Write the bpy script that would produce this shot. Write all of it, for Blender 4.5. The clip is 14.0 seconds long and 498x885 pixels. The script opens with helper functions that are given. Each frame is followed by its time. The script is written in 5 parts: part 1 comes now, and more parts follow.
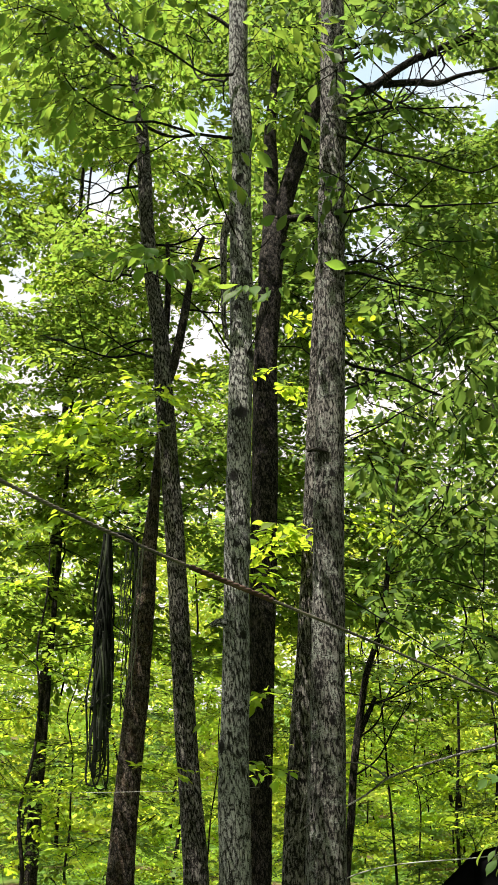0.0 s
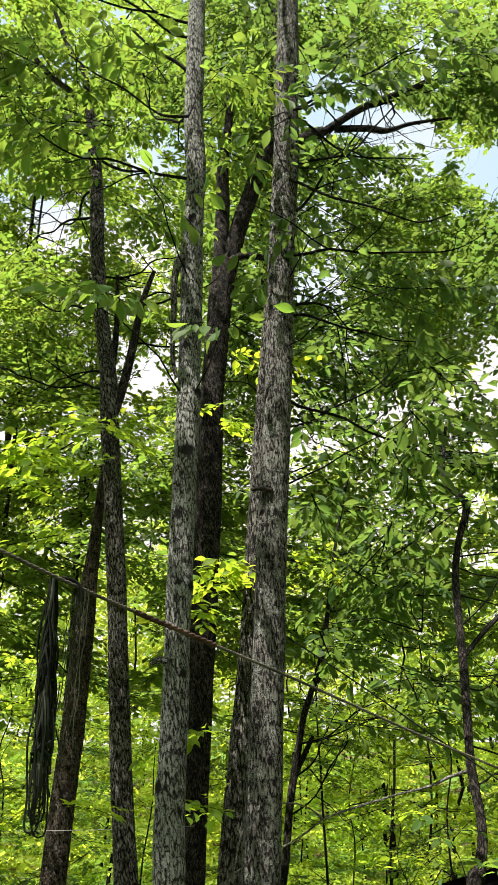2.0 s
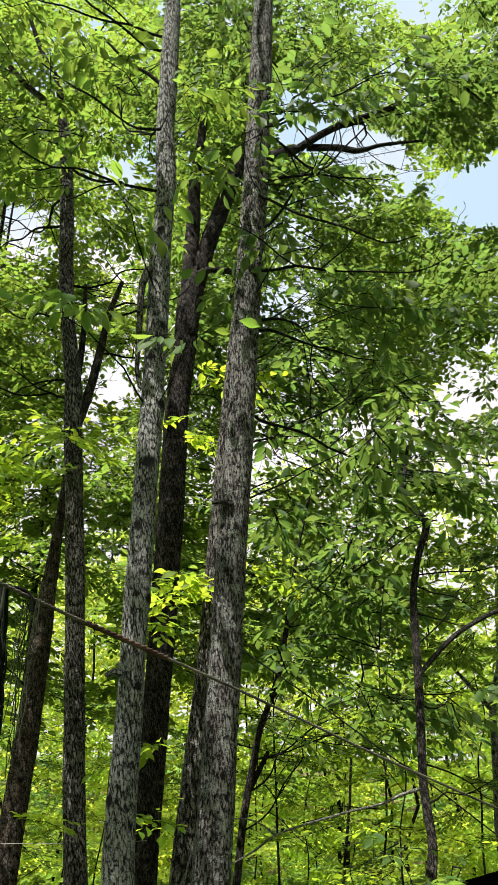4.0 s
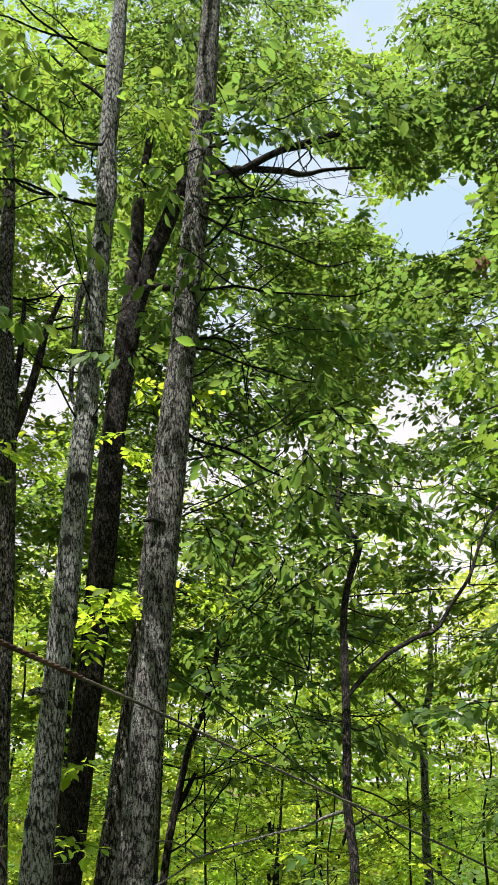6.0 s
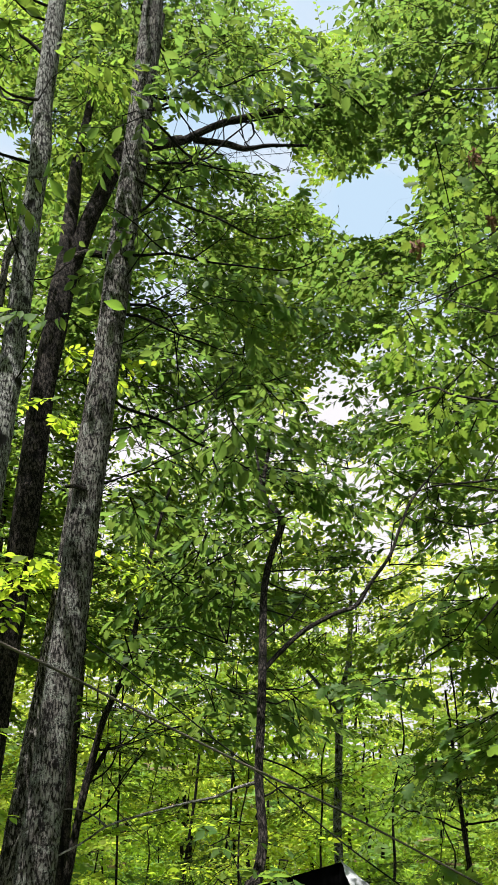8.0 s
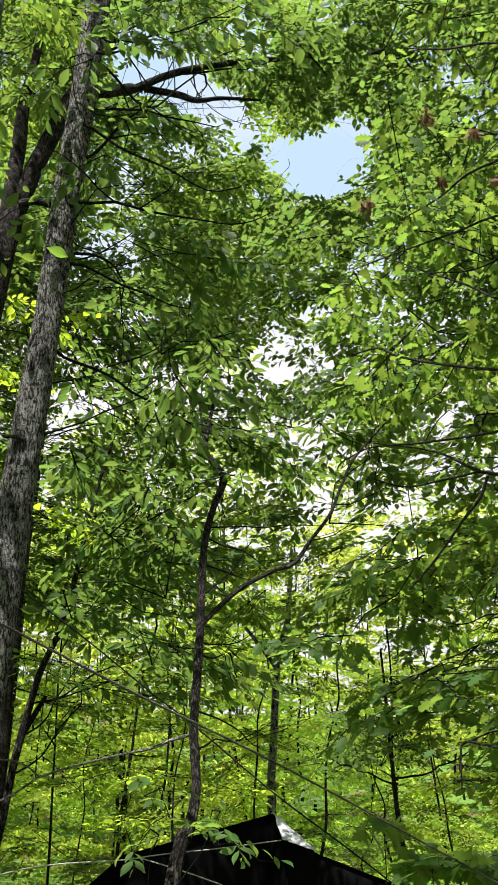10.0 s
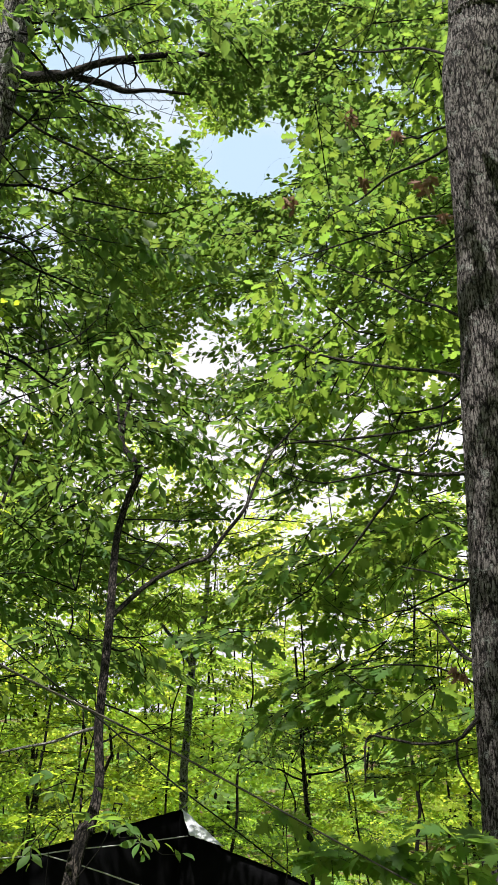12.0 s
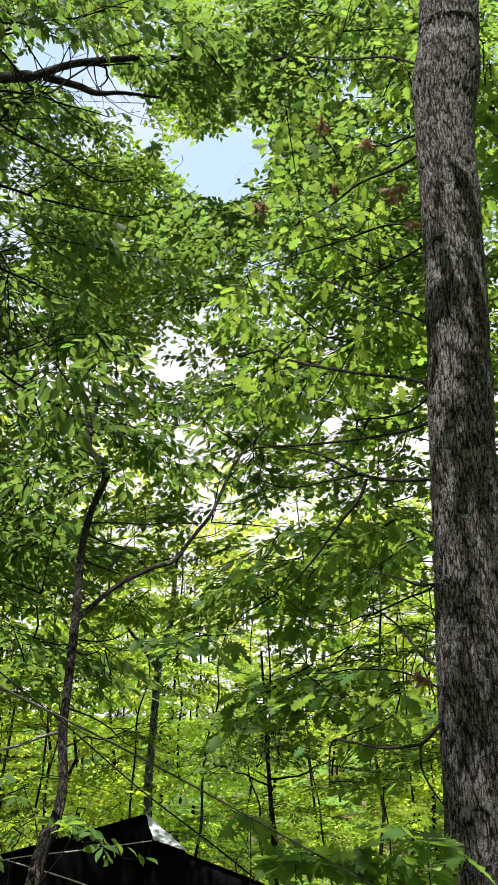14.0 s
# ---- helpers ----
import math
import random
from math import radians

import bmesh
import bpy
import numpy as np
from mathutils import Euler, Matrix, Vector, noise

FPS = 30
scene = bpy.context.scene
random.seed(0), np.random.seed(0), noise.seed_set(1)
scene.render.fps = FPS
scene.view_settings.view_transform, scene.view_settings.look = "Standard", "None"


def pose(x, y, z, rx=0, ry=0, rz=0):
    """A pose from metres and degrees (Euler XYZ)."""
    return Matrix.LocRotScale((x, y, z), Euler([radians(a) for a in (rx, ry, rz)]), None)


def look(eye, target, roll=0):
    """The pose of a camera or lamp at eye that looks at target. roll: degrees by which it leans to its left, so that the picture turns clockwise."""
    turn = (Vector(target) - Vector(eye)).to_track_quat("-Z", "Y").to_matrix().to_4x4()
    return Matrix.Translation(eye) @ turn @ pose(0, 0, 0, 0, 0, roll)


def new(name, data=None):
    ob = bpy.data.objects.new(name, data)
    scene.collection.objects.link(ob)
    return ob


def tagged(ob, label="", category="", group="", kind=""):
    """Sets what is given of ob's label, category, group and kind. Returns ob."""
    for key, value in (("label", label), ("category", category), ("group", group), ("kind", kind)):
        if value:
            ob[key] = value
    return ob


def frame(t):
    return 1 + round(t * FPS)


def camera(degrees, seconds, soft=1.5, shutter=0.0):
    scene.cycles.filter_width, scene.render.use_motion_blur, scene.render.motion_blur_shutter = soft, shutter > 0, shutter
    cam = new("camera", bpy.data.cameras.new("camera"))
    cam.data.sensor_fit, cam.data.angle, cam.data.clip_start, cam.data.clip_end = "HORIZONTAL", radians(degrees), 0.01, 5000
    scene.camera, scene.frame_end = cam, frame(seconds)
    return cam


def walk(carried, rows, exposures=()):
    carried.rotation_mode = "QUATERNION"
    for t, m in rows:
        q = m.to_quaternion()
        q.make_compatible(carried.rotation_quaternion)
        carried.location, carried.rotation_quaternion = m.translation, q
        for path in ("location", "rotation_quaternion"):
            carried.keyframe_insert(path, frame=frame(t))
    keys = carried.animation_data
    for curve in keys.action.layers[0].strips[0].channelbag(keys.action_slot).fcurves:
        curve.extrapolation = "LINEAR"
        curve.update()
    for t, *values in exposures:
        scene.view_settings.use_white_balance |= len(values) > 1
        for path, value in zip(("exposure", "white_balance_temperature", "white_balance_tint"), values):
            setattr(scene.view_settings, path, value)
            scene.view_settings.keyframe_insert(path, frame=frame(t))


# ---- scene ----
cam = camera(29.18, 14.0, 1.5)
PATH = [
    (0.0, pose(-0.000, 0.000, 1.600, 113.50, -0.00, 0.00)),
    (0.5, pose(0.028, 0.003, 1.604, 113.96, 0.17, -0.95)),
    (1.0, pose(0.028, -0.006, 1.610, 114.44, 0.23, -1.97)),
    (1.5, pose(0.012, -0.027, 1.615, 114.97, 0.18, -2.90)),
    (2.0, pose(-0.011, -0.049, 1.617, 115.44, -0.05, -3.70)),
    (2.5, pose(-0.010, -0.064, 1.613, 115.88, -0.38, -4.34)),
    (5.0, pose(0.035, -0.059, 1.616, 116.61, -0.33, -7.80)),
    (5.5, pose(0.049, -0.059, 1.620, 117.03, -0.25, -8.79)),
    (6.0, pose(0.056, -0.065, 1.618, 117.42, -0.28, -10.05)),
    (6.5, pose(0.065, -0.066, 1.617, 117.50, -0.36, -11.37)),
    (7.0, pose(0.074, -0.052, 1.612, 117.30, -0.49, -12.65)),
    (7.5, pose(0.086, -0.036, 1.610, 116.77, -0.58, -13.85)),
    (8.0, pose(0.100, -0.015, 1.600, 116.13, -0.64, -14.82)),
    (10.5, pose(0.139, 0.024, 1.583, 113.50, -0.61, -19.56)),
    (11.0, pose(0.160, 0.035, 1.573, 113.46, -0.61, -20.83)),
    (11.5, pose(0.174, 0.040, 1.566, 113.51, -0.45, -22.10)),
    (12.0, pose(0.197, 0.034, 1.561, 113.72, -0.18, -23.22)),
    (12.5, pose(0.208, 0.025, 1.564, 113.92, -0.00, -24.00)),
    (13.0, pose(0.206, 0.021, 1.565, 114.11, 0.12, -24.52)),
    (13.5, pose(0.200, 0.022, 1.559, 114.16, 0.11, -24.86)),
    (14.0, pose(0.197, 0.023, 1.557, 113.97, 0.08, -25.17)),
]
LIGHTNESS = [(0.0, 1.74, 6750, 10), (2.5, 1.66, 6600, 10), (5.0, 1.54, 6350, 12), (8.0, 1.49, 6250, 12), (11.0, 1.58, 6250, 12), (14.0, 1.60, 6250, 12)]
walk(cam, PATH, LIGHTNESS)

# ---- light ----
SUN_AZ, SUN_EL = 222.0, 66.0
world = bpy.data.worlds.new("world")
scene.world = world
world.use_nodes = True
wn, wl = world.node_tree.nodes, world.node_tree.links
wn.clear()
sky = wn.new("ShaderNodeTexSky")
sky.sky_type, sky.sun_disc = "NISHITA", False
sky.sun_elevation, sky.sun_rotation = radians(SUN_EL), radians(SUN_AZ)
sky.air_density, sky.dust_density = 1.0, 1.5
coord = wn.new("ShaderNodeTexCoord")
cloud = wn.new("ShaderNodeTexNoise")
cloud.inputs["Scale"].default_value, cloud.inputs["Detail"].default_value = 2.6, 6.0
cloud_ramp = wn.new("ShaderNodeMapRange")
cloud_ramp.inputs["From Min"].default_value, cloud_ramp.inputs["From Max"].default_value = 0.46, 0.60
haze, white = wn.new("ShaderNodeMix"), wn.new("ShaderNodeMix")
haze.data_type = white.data_type = "RGBA"
haze.inputs["Factor"].default_value = 0.85
haze.inputs["B"].default_value = (4.4, 5.65, 6.55, 1)
white.inputs["B"].default_value = (6.5, 6.25, 6.15, 1)
back = wn.new("ShaderNodeBackground")
back.inputs["Strength"].default_value = 0.055
wout = wn.new("ShaderNodeOutputWorld")
wl.new(coord.outputs["Generated"], cloud.inputs["Vector"])
wl.new(cloud.outputs["Fac"], cloud_ramp.inputs["Value"])
wl.new(sky.outputs["Color"], haze.inputs["A"])
wl.new(haze.outputs["Result"], white.inputs["A"])
split = wn.new("ShaderNodeSeparateXYZ")
low_cloud, most = wn.new("ShaderNodeMapRange"), wn.new("ShaderNodeMath")
low_cloud.inputs["From Min"].default_value, low_cloud.inputs["From Max"].default_value = 0.48, 0.60
low_cloud.inputs["To Min"].default_value, low_cloud.inputs["To Max"].default_value = 1.0, 0.0
most.operation = "MAXIMUM"
wl.new(coord.outputs["Generated"], split.inputs["Vector"])
wl.new(split.outputs["Z"], low_cloud.inputs["Value"])
wl.new(low_cloud.outputs["Result"], most.inputs[0])
wl.new(cloud_ramp.outputs["Result"], most.inputs[1])
wl.new(most.outputs["Value"], white.inputs["Factor"])
wl.new(white.outputs["Result"], back.inputs["Color"])
wl.new(back.outputs["Background"], wout.inputs["Surface"])

sun_data = bpy.data.lights.new("sun", "SUN")
sun_data.energy, sun_data.angle, sun_data.color = 5.0, radians(0.6), (1.0, 0.95, 0.86)
sun = new("sun", sun_data)
az, el = radians(SUN_AZ), radians(SUN_EL)
sun_at = Vector((math.sin(az) * math.cos(el), math.cos(az) * math.cos(el), math.sin(el)))
sun.matrix_world = look(sun_at * 60, (0, 0, 0))


# ---- materials ----
class Nodes:
    """A small wrapper round a material's node tree."""

    def __init__(self, name):
        self.mat = bpy.data.materials.new(name)
        self.mat.use_nodes = True
        self.n, self.l = self.mat.node_tree.nodes, self.mat.node_tree.links
        self.n.clear()
        self.out = self.n.new("ShaderNodeOutputMaterial")

    def add(self, kind, **values):
        node = self.n.new(kind)
        for key, value in values.items():
            node.inputs[key.replace("_", " ")].default_value = value
        return node

    def link(self, a, b):
        self.l.new(a, b)

    def math(self, op, a, b):
        node = self.n.new("ShaderNodeMath")
        node.operation = op
        for i, v in enumerate((a, b)):
            if isinstance(v, (int, float)):
                node.inputs[i].default_value = v
            else:
                self.link(v, node.inputs[i])
        return node.outputs[0]

    def span(self, value, lo, hi, a=0.0, b=1.0):
        node = self.add("ShaderNodeMapRange", From_Min=lo, From_Max=hi, To_Min=a, To_Max=b)
        self.link(value, node.inputs["Value"])
        return node.outputs["Result"]

    def blend(self, fac, a, b):
        node = self.n.new("ShaderNodeMix")
        node.data_type = "RGBA"
        for key, v in (("Factor", fac), ("A", a), ("B", b)):
            if isinstance(v, (int, float)):
                node.inputs[key].default_value = v
            elif isinstance(v, tuple):
                node.inputs[key].default_value = (*v, 1)
            else:
                self.link(v, node.inputs[key])
        return node.outputs["Result"]

    def noise(self, vector, scale, detail=3.0, rough=0.55):
        node = self.add("ShaderNodeTexNoise", Scale=scale, Detail=detail, Roughness=rough)
        if vector is not None:
            self.link(vector, node.inputs["Vector"])
        return node.outputs["Fac"]

    def where(self, kind="UV", scale=(1, 1, 1)):
        src = self.n.new("ShaderNodeTexCoord")
        m = self.add("ShaderNodeMapping", Scale=scale)
        self.link(src.outputs[kind], m.inputs["Vector"])
        return m.outputs["Vector"]

    def surface(self, color, rough, bump=None, strength=0.4, distance=0.01, spec=0.4, metal=0.0):
        s = self.add("ShaderNodeBsdfPrincipled", Metallic=metal)
        s.inputs["Specular IOR Level"].default_value = spec
        for key, v in (("Base Color", color), ("Roughness", rough)):
            if isinstance(v, (int, float)):
                s.inputs[key].default_value = v
            elif isinstance(v, tuple):
                s.inputs[key].default_value = (*v, 1)
            else:
                self.link(v, s.inputs[key])
        if bump is not None:
            b = self.add("ShaderNodeBump", Strength=strength, Distance=distance)
            self.link(bump, b.inputs["Height"])
            self.link(b.outputs["Normal"], s.inputs["Normal"])
        return s

    def finish(self, shader):
        self.link(shader.outputs[0], self.out.inputs["Surface"])
        return self.mat


def leaf_material(name, green, through_color, share=0.5, rough=0.56, spread=0.22, hue=0.0):
    """A leaf that reflects green light and lets yellower light through."""
    k = Nodes(name)
    geo, info = k.n.new("ShaderNodeNewGeometry"), k.n.new("ShaderNodeObjectInfo")
    rnd = k.math("FRACT", k.math("ADD", geo.outputs["Random Per Island"], info.outputs["Random"]), 0.0)
    patch = k.noise(k.where("Object"), 0.7, 2.0)
    big = k.span(k.noise(k.where("Object"), 0.11, 2.0), 0.35, 0.65, -0.5, 0.5)
    hsv_mix = k.math("ADD", k.math("MULTIPLY", rnd, 0.7), k.math("MULTIPLY", patch, 0.6))
    shaders = []
    for color in (green, through_color):
        h = k.add("ShaderNodeHueSaturation", Color=(*color, 1))
        k.link(k.span(k.math("ADD", rnd, k.math("MULTIPLY", big, hue)), 0, 1, 0.482, 0.512), h.inputs["Hue"])
        k.link(k.span(hsv_mix, 0.1, 1.2, 1 - spread, 1 + spread), h.inputs["Value"])
        shaders.append(h.outputs["Color"])
    vein = k.noise(k.where("Object"), 90.0, 2.0)
    gloss = k.surface(shaders[0], k.span(vein, 0.3, 0.7, rough - 0.08, rough + 0.12), vein, 0.15, 0.002, 0.18)
    glow = k.add("ShaderNodeBsdfTranslucent")
    k.link(shaders[1], glow.inputs["Color"])
    both = k.add("ShaderNodeMixShader", Fac=share)
    k.link(gloss.outputs[0], both.inputs[1])
    k.link(glow.outputs[0], both.inputs[2])
    return k.finish(both)


def bark_material(name, dark, mid, pale, lichen=(0.36, 0.40, 0.34), lichen_from=0.58, across=70.0, stretch=0.35, warm=None, seam_run=0.16):
    """Furrowed bark: dark cracks, pale ridges, patches of lichen."""
    k = Nodes(name)
    carved = k.n.new("ShaderNodeAttribute")
    carved.attribute_name = "relief"
    uv, plain = k.where("UV", (1, stretch, 1)), k.where("UV")
    wob = k.n.new("ShaderNodeVectorMath")
    wob.operation = "ADD"
    k.link(uv, wob.inputs[0])
    k.link(k.math("MULTIPLY", k.noise(uv, across * 0.8, 3.0), 0.02), wob.inputs[1])
    vor = k.add("ShaderNodeTexVoronoi", Scale=across, Randomness=1.0)
    vor.feature = "DISTANCE_TO_EDGE"
    k.link(wob.outputs[0], vor.inputs["Vector"])
    plate = k.span(vor.outputs["Distance"], 0.03, 0.18)
    fine = k.noise(k.where("UV", (1, 0.6, 1)), 330.0, 5.0, 0.75)
    blotch = k.noise(plain, 6.0, 5.0, 0.65)
    height = k.math("ADD", k.math("MULTIPLY", carved.outputs["Fac"], 0.72), k.math("MULTIPLY", plate, 0.30))
    height = k.math("ADD", height, k.math("MULTIPLY", k.math("SUBTRACT", fine, 0.5), 0.65))
    seam = k.math("ABSOLUTE", k.math("SUBTRACT", k.noise(k.where("UV", (1, seam_run * 1.5, 1)), across * 0.9, 3.0, 0.6), 0.5), 0.0)
    seam = k.span(seam, 0.0, 0.045)
    height = k.math("ADD", height, k.math("MULTIPLY", k.math("SUBTRACT", seam, 0.8), 0.22))
    tone = k.blend(k.span(height, 0.44, 0.84), dark, mid)
    tone = k.blend(k.span(k.math("ADD", k.math("MULTIPLY", height, 0.7), blotch), 0.94, 1.28), tone, pale)
    fleck = k.span(k.noise(k.where("UV", (1, 0.55, 1)), 150.0, 3.0, 0.65), 0.55, 0.60, 0, 0.6)
    tone = k.blend(k.math("MULTIPLY", fleck, k.span(carved.outputs["Fac"], 0.3, 0.6)), tone, pale)
    if warm:
        tone = k.blend(k.span(k.noise(plain, 9.0, 3.0), 0.5, 0.7, 0, 0.6), tone, warm)
    spots = k.math("MULTIPLY", k.span(k.noise(plain, 9.0, 6.0, 0.75), lichen_from, lichen_from + 0.06),
                   k.span(k.noise(plain, 120.0, 3.0, 0.7), 0.42, 0.58))
    tone = k.blend(k.math("MULTIPLY", spots, 0.85), tone, lichen)
    tone = k.blend(k.span(k.math("MULTIPLY", carved.outputs["Fac"], k.span(plate, 0.0, 0.6, 0.35, 1.0)), 0.08, 0.38, 0.0, 1.0), dark, tone)
    return k.finish(k.surface(tone, 0.95, k.math("ADD", height, k.math("MULTIPLY", spots, 0.3)), 1.0, 0.03, 0.12))


GREY_BARK = bark_material("grey_bark", (0.014, 0.013, 0.013), (0.20, 0.20, 0.20), (0.42, 0.415, 0.41), (0.42, 0.45, 0.42), 0.51, 62, 0.25)
ROUGH_BARK = bark_material("rough_bark", (0.008, 0.007, 0.007), (0.095, 0.087, 0.082), (0.26, 0.246, 0.236), (0.34, 0.37, 0.33), 0.51, 55, 0.25)
# dark bark, darkened further to stand for shade under the canopy
SHADED_DARK_BARK = bark_material("shaded_dark_bark", (0.0015, 0.0013, 0.001), (0.012, 0.010, 0.0085), (0.085, 0.071, 0.062), (0.16, 0.17, 0.14), 0.62, 45)
RIDGED_BARK = bark_material("ridged_bark", (0.003, 0.0025, 0.002), (0.046, 0.041, 0.038), (0.24, 0.225, 0.21), (0.32, 0.33, 0.30), 0.57, 45, 0.22, None, 0.12)
BROWN_BARK = bark_material("brown_bark", (0.006, 0.005, 0.004), (0.036, 0.028, 0.023), (0.15, 0.125, 0.105), (0.26, 0.26, 0.22), 0.57, 45, 0.5, (0.085, 0.04, 0.018))
OAK_BARK = bark_material("oak_bark", (0.006, 0.005, 0.005), (0.064, 0.054, 0.051), (0.215, 0.197, 0.190), (0.31, 0.34, 0.31), 0.56, 52, 0.22)
TWIG_BARK = bark_material("twig_bark", (0.008, 0.007, 0.006), (0.030, 0.026, 0.022), (0.09, 0.08, 0.07), (0.22, 0.24, 0.20), 0.62, 90)
PALE_BARK = bark_material("pale_bark", (0.07, 0.065, 0.06), (0.26, 0.245, 0.23), (0.45, 0.43, 0.41), (0.38, 0.40, 0.36), 0.6, 90)

# Leaf colours also hold light: SPRING and LIGHT as sunlit, DEEP as shaded.
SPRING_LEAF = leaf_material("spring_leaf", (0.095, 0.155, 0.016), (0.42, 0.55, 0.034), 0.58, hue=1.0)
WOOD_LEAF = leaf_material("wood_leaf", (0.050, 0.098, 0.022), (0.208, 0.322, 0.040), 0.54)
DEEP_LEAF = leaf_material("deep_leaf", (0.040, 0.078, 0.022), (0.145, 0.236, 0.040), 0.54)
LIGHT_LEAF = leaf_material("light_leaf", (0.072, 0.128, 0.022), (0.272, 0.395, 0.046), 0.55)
# far leaves brightened past real foliage, to stand for full sun
SUN_TONED_FAR_LEAF = leaf_material("sun_toned_far_leaf", (0.135, 0.195, 0.024), (0.56, 0.69, 0.07), 0.58, 0.65, 0.4, 3.0)
DEAD_LEAF = leaf_material("dead_leaf", (0.15, 0.09, 0.06), (0.16, 0.085, 0.05), 0.3, 0.8)


def ground_material():
    k = Nodes("leaf_litter")
    v = k.where("Object")
    big, small = k.noise(v, 0.5, 4.0), k.noise(v, 14.0, 5.0, 0.7)
    c = k.blend(k.span(small, 0.35, 0.65), (0.045, 0.028, 0.017), (0.13, 0.088, 0.055))
    c = k.blend(k.span(big, 0.38, 0.5), c, (0.075, 0.14, 0.025))
    return k.finish(k.surface(c, 0.95, small, 0.8, 0.05, 0.1))


def cloth_material(name, a, b, rough, scale=30.0, metal=0.0, weave=400.0, spec=0.12):
    k = Nodes(name)
    v = k.where("Object")
    n, w = k.noise(v, scale * 0.1, 4.0), k.noise(v, weave, 2.0)
    c = k.blend(k.span(n, 0.35, 0.65), a, b)
    return k.finish(k.surface(c, rough, k.math("ADD", n, k.math("MULTIPLY", w, 0.2)), 0.35, 0.02, spec, metal))


GROUND = ground_material()
TARP_BLACK = cloth_material("black_tarp", (0.0015, 0.0015, 0.0018), (0.0035, 0.0035, 0.004), 0.95, spec=0.03)
TARP_SILVER = cloth_material("silver_tarp", (0.30, 0.31, 0.33), (0.48, 0.49, 0.51), 0.55, 60.0, 0.1)
ROPE_DARK = cloth_material("weathered_rope", (0.018, 0.018, 0.016), (0.10, 0.088, 0.075), 0.95, 80.0)
ROPE_RED = cloth_material("brown_rope", (0.028, 0.014, 0.011), (0.072, 0.044, 0.037), 0.95, 80.0)
CORD_BLACK = cloth_material("black_cord", (0.004, 0.0045, 0.004), (0.018, 0.020, 0.017), 1.0, 60.0, spec=0.0)
CORD_MOSS = cloth_material("mossy_cord", (0.012, 0.016, 0.010), (0.050, 0.060, 0.038), 1.0, 60.0, spec=0.0)
CORD_WHITE = cloth_material("white_cord", (0.18, 0.18, 0.165), (0.32, 0.32, 0.30), 0.8)


# ---- mesh tools ----
RNG = np.random.default_rng(7)


def mesh_from(name, verts, faces, materials, smooth=False, uv=None, index=None):
    """A mesh from arrays: verts (n, 3), faces (m, k) all of one size."""
    verts, faces = np.asarray(verts, np.float32), np.asarray(faces, np.int32)
    me = bpy.data.meshes.new(name)
    m, k = faces.shape
    me.vertices.add(len(verts))
    me.vertices.foreach_set("co", verts.ravel())
    me.loops.add(m * k)
    me.loops.foreach_set("vertex_index", faces.ravel())
    me.polygons.add(m)
    me.polygons.foreach_set("loop_start", np.arange(0, m * k, k, dtype=np.int32))
    me.polygons.foreach_set("use_smooth", np.full(m, smooth))
    if index is not None:
        me.polygons.foreach_set("material_index", np.asarray(index, np.int32))
    if uv is not None:
        layer = me.uv_layers.new(name="UVMap")
        layer.data.foreach_set("uv", np.asarray(uv, np.float32)[faces.ravel()].ravel())
    for mat in materials:
        me.materials.append(mat)
    me.update(calc_edges=True)
    return me


def part_mesh(name, me, parent, label="", kind=""):
    ob = new(name, me)
    ob.parent = parent
    return tagged(ob, label, "", "", kind)


def part(name, bm, material, parent, label=""):
    me = bpy.data.meshes.new(name)
    bm.to_mesh(me)
    bm.free()
    me.materials.append(material)
    return part_mesh(name, me, parent, label)


def lattice(shape, u, v):
    """Smooth value noise on a lattice that closes in u."""
    nu, nv = shape
    grid = RNG.random((nu, nv + 2))
    iu, iv = np.floor(u).astype(int), np.floor(v).astype(int)
    fu, fv = u - iu, v - iv
    fu, fv = fu * fu * (3 - 2 * fu), fv * fv * (3 - 2 * fv)
    a, b, iv = iu % nu, (iu + 1) % nu, np.clip(iv, 0, nv)
    lo = grid[a, iv] * (1 - fu) + grid[b, iv] * fu
    hi = grid[a, iv + 1] * (1 - fu) + grid[b, iv + 1] * fu
    return lo * (1 - fv) + hi * fv


def plates(nu, nv, u, v):
    """Bark plates: the depth of the cracks between the cells of a jittered lattice that closes in u, and a value for each cell."""
    jit, own = RNG.random((nu, nv + 4, 2)) * 0.9, RNG.random((nu, nv + 4))
    iu, iv = np.floor(u).astype(int), np.clip(np.floor(v).astype(int), 0, nv)
    one, two, best = np.full(u.shape, 9.0), np.full(u.shape, 9.0), np.zeros(u.shape)
    for du in (-1, 0, 1):
        for dv in (-1, 0, 1):
            a, b = (iu + du) % nu, iv + dv + 1
            gap = np.hypot(iu + du + jit[a, b, 0] - u, iv + dv + jit[a, b, 1] - v)
            near = gap < one
            two = np.where(near, one, np.minimum(two, gap))
            one, best = np.where(near, gap, one), np.where(near, own[a, b], best)
    return two - one, best


def smooth_line(points, step):
    """Catmull-Rom through points of (x, y, z, r), evenly cut."""
    p = np.array(points, float)
    p = np.vstack([2 * p[0] - p[1], p, 2 * p[-1] - p[-2]])
    out = []
    for i in range(1, len(p) - 2):
        a, b, c, d = p[i - 1:i + 3]
        n = max(1, int(np.linalg.norm(c[:3] - b[:3]) / step))
        for t in np.arange(n) / n:
            out.append(0.5 * (2 * b + (c - a) * t + (2 * a - 5 * b + 4 * c - d) * t * t + (3 * b - a - 3 * c + d) * t ** 3))
    out.append(p[-2])
    out = np.array(out)
    out[:, 3] = np.maximum(out[:, 3], 0.001)
    return out


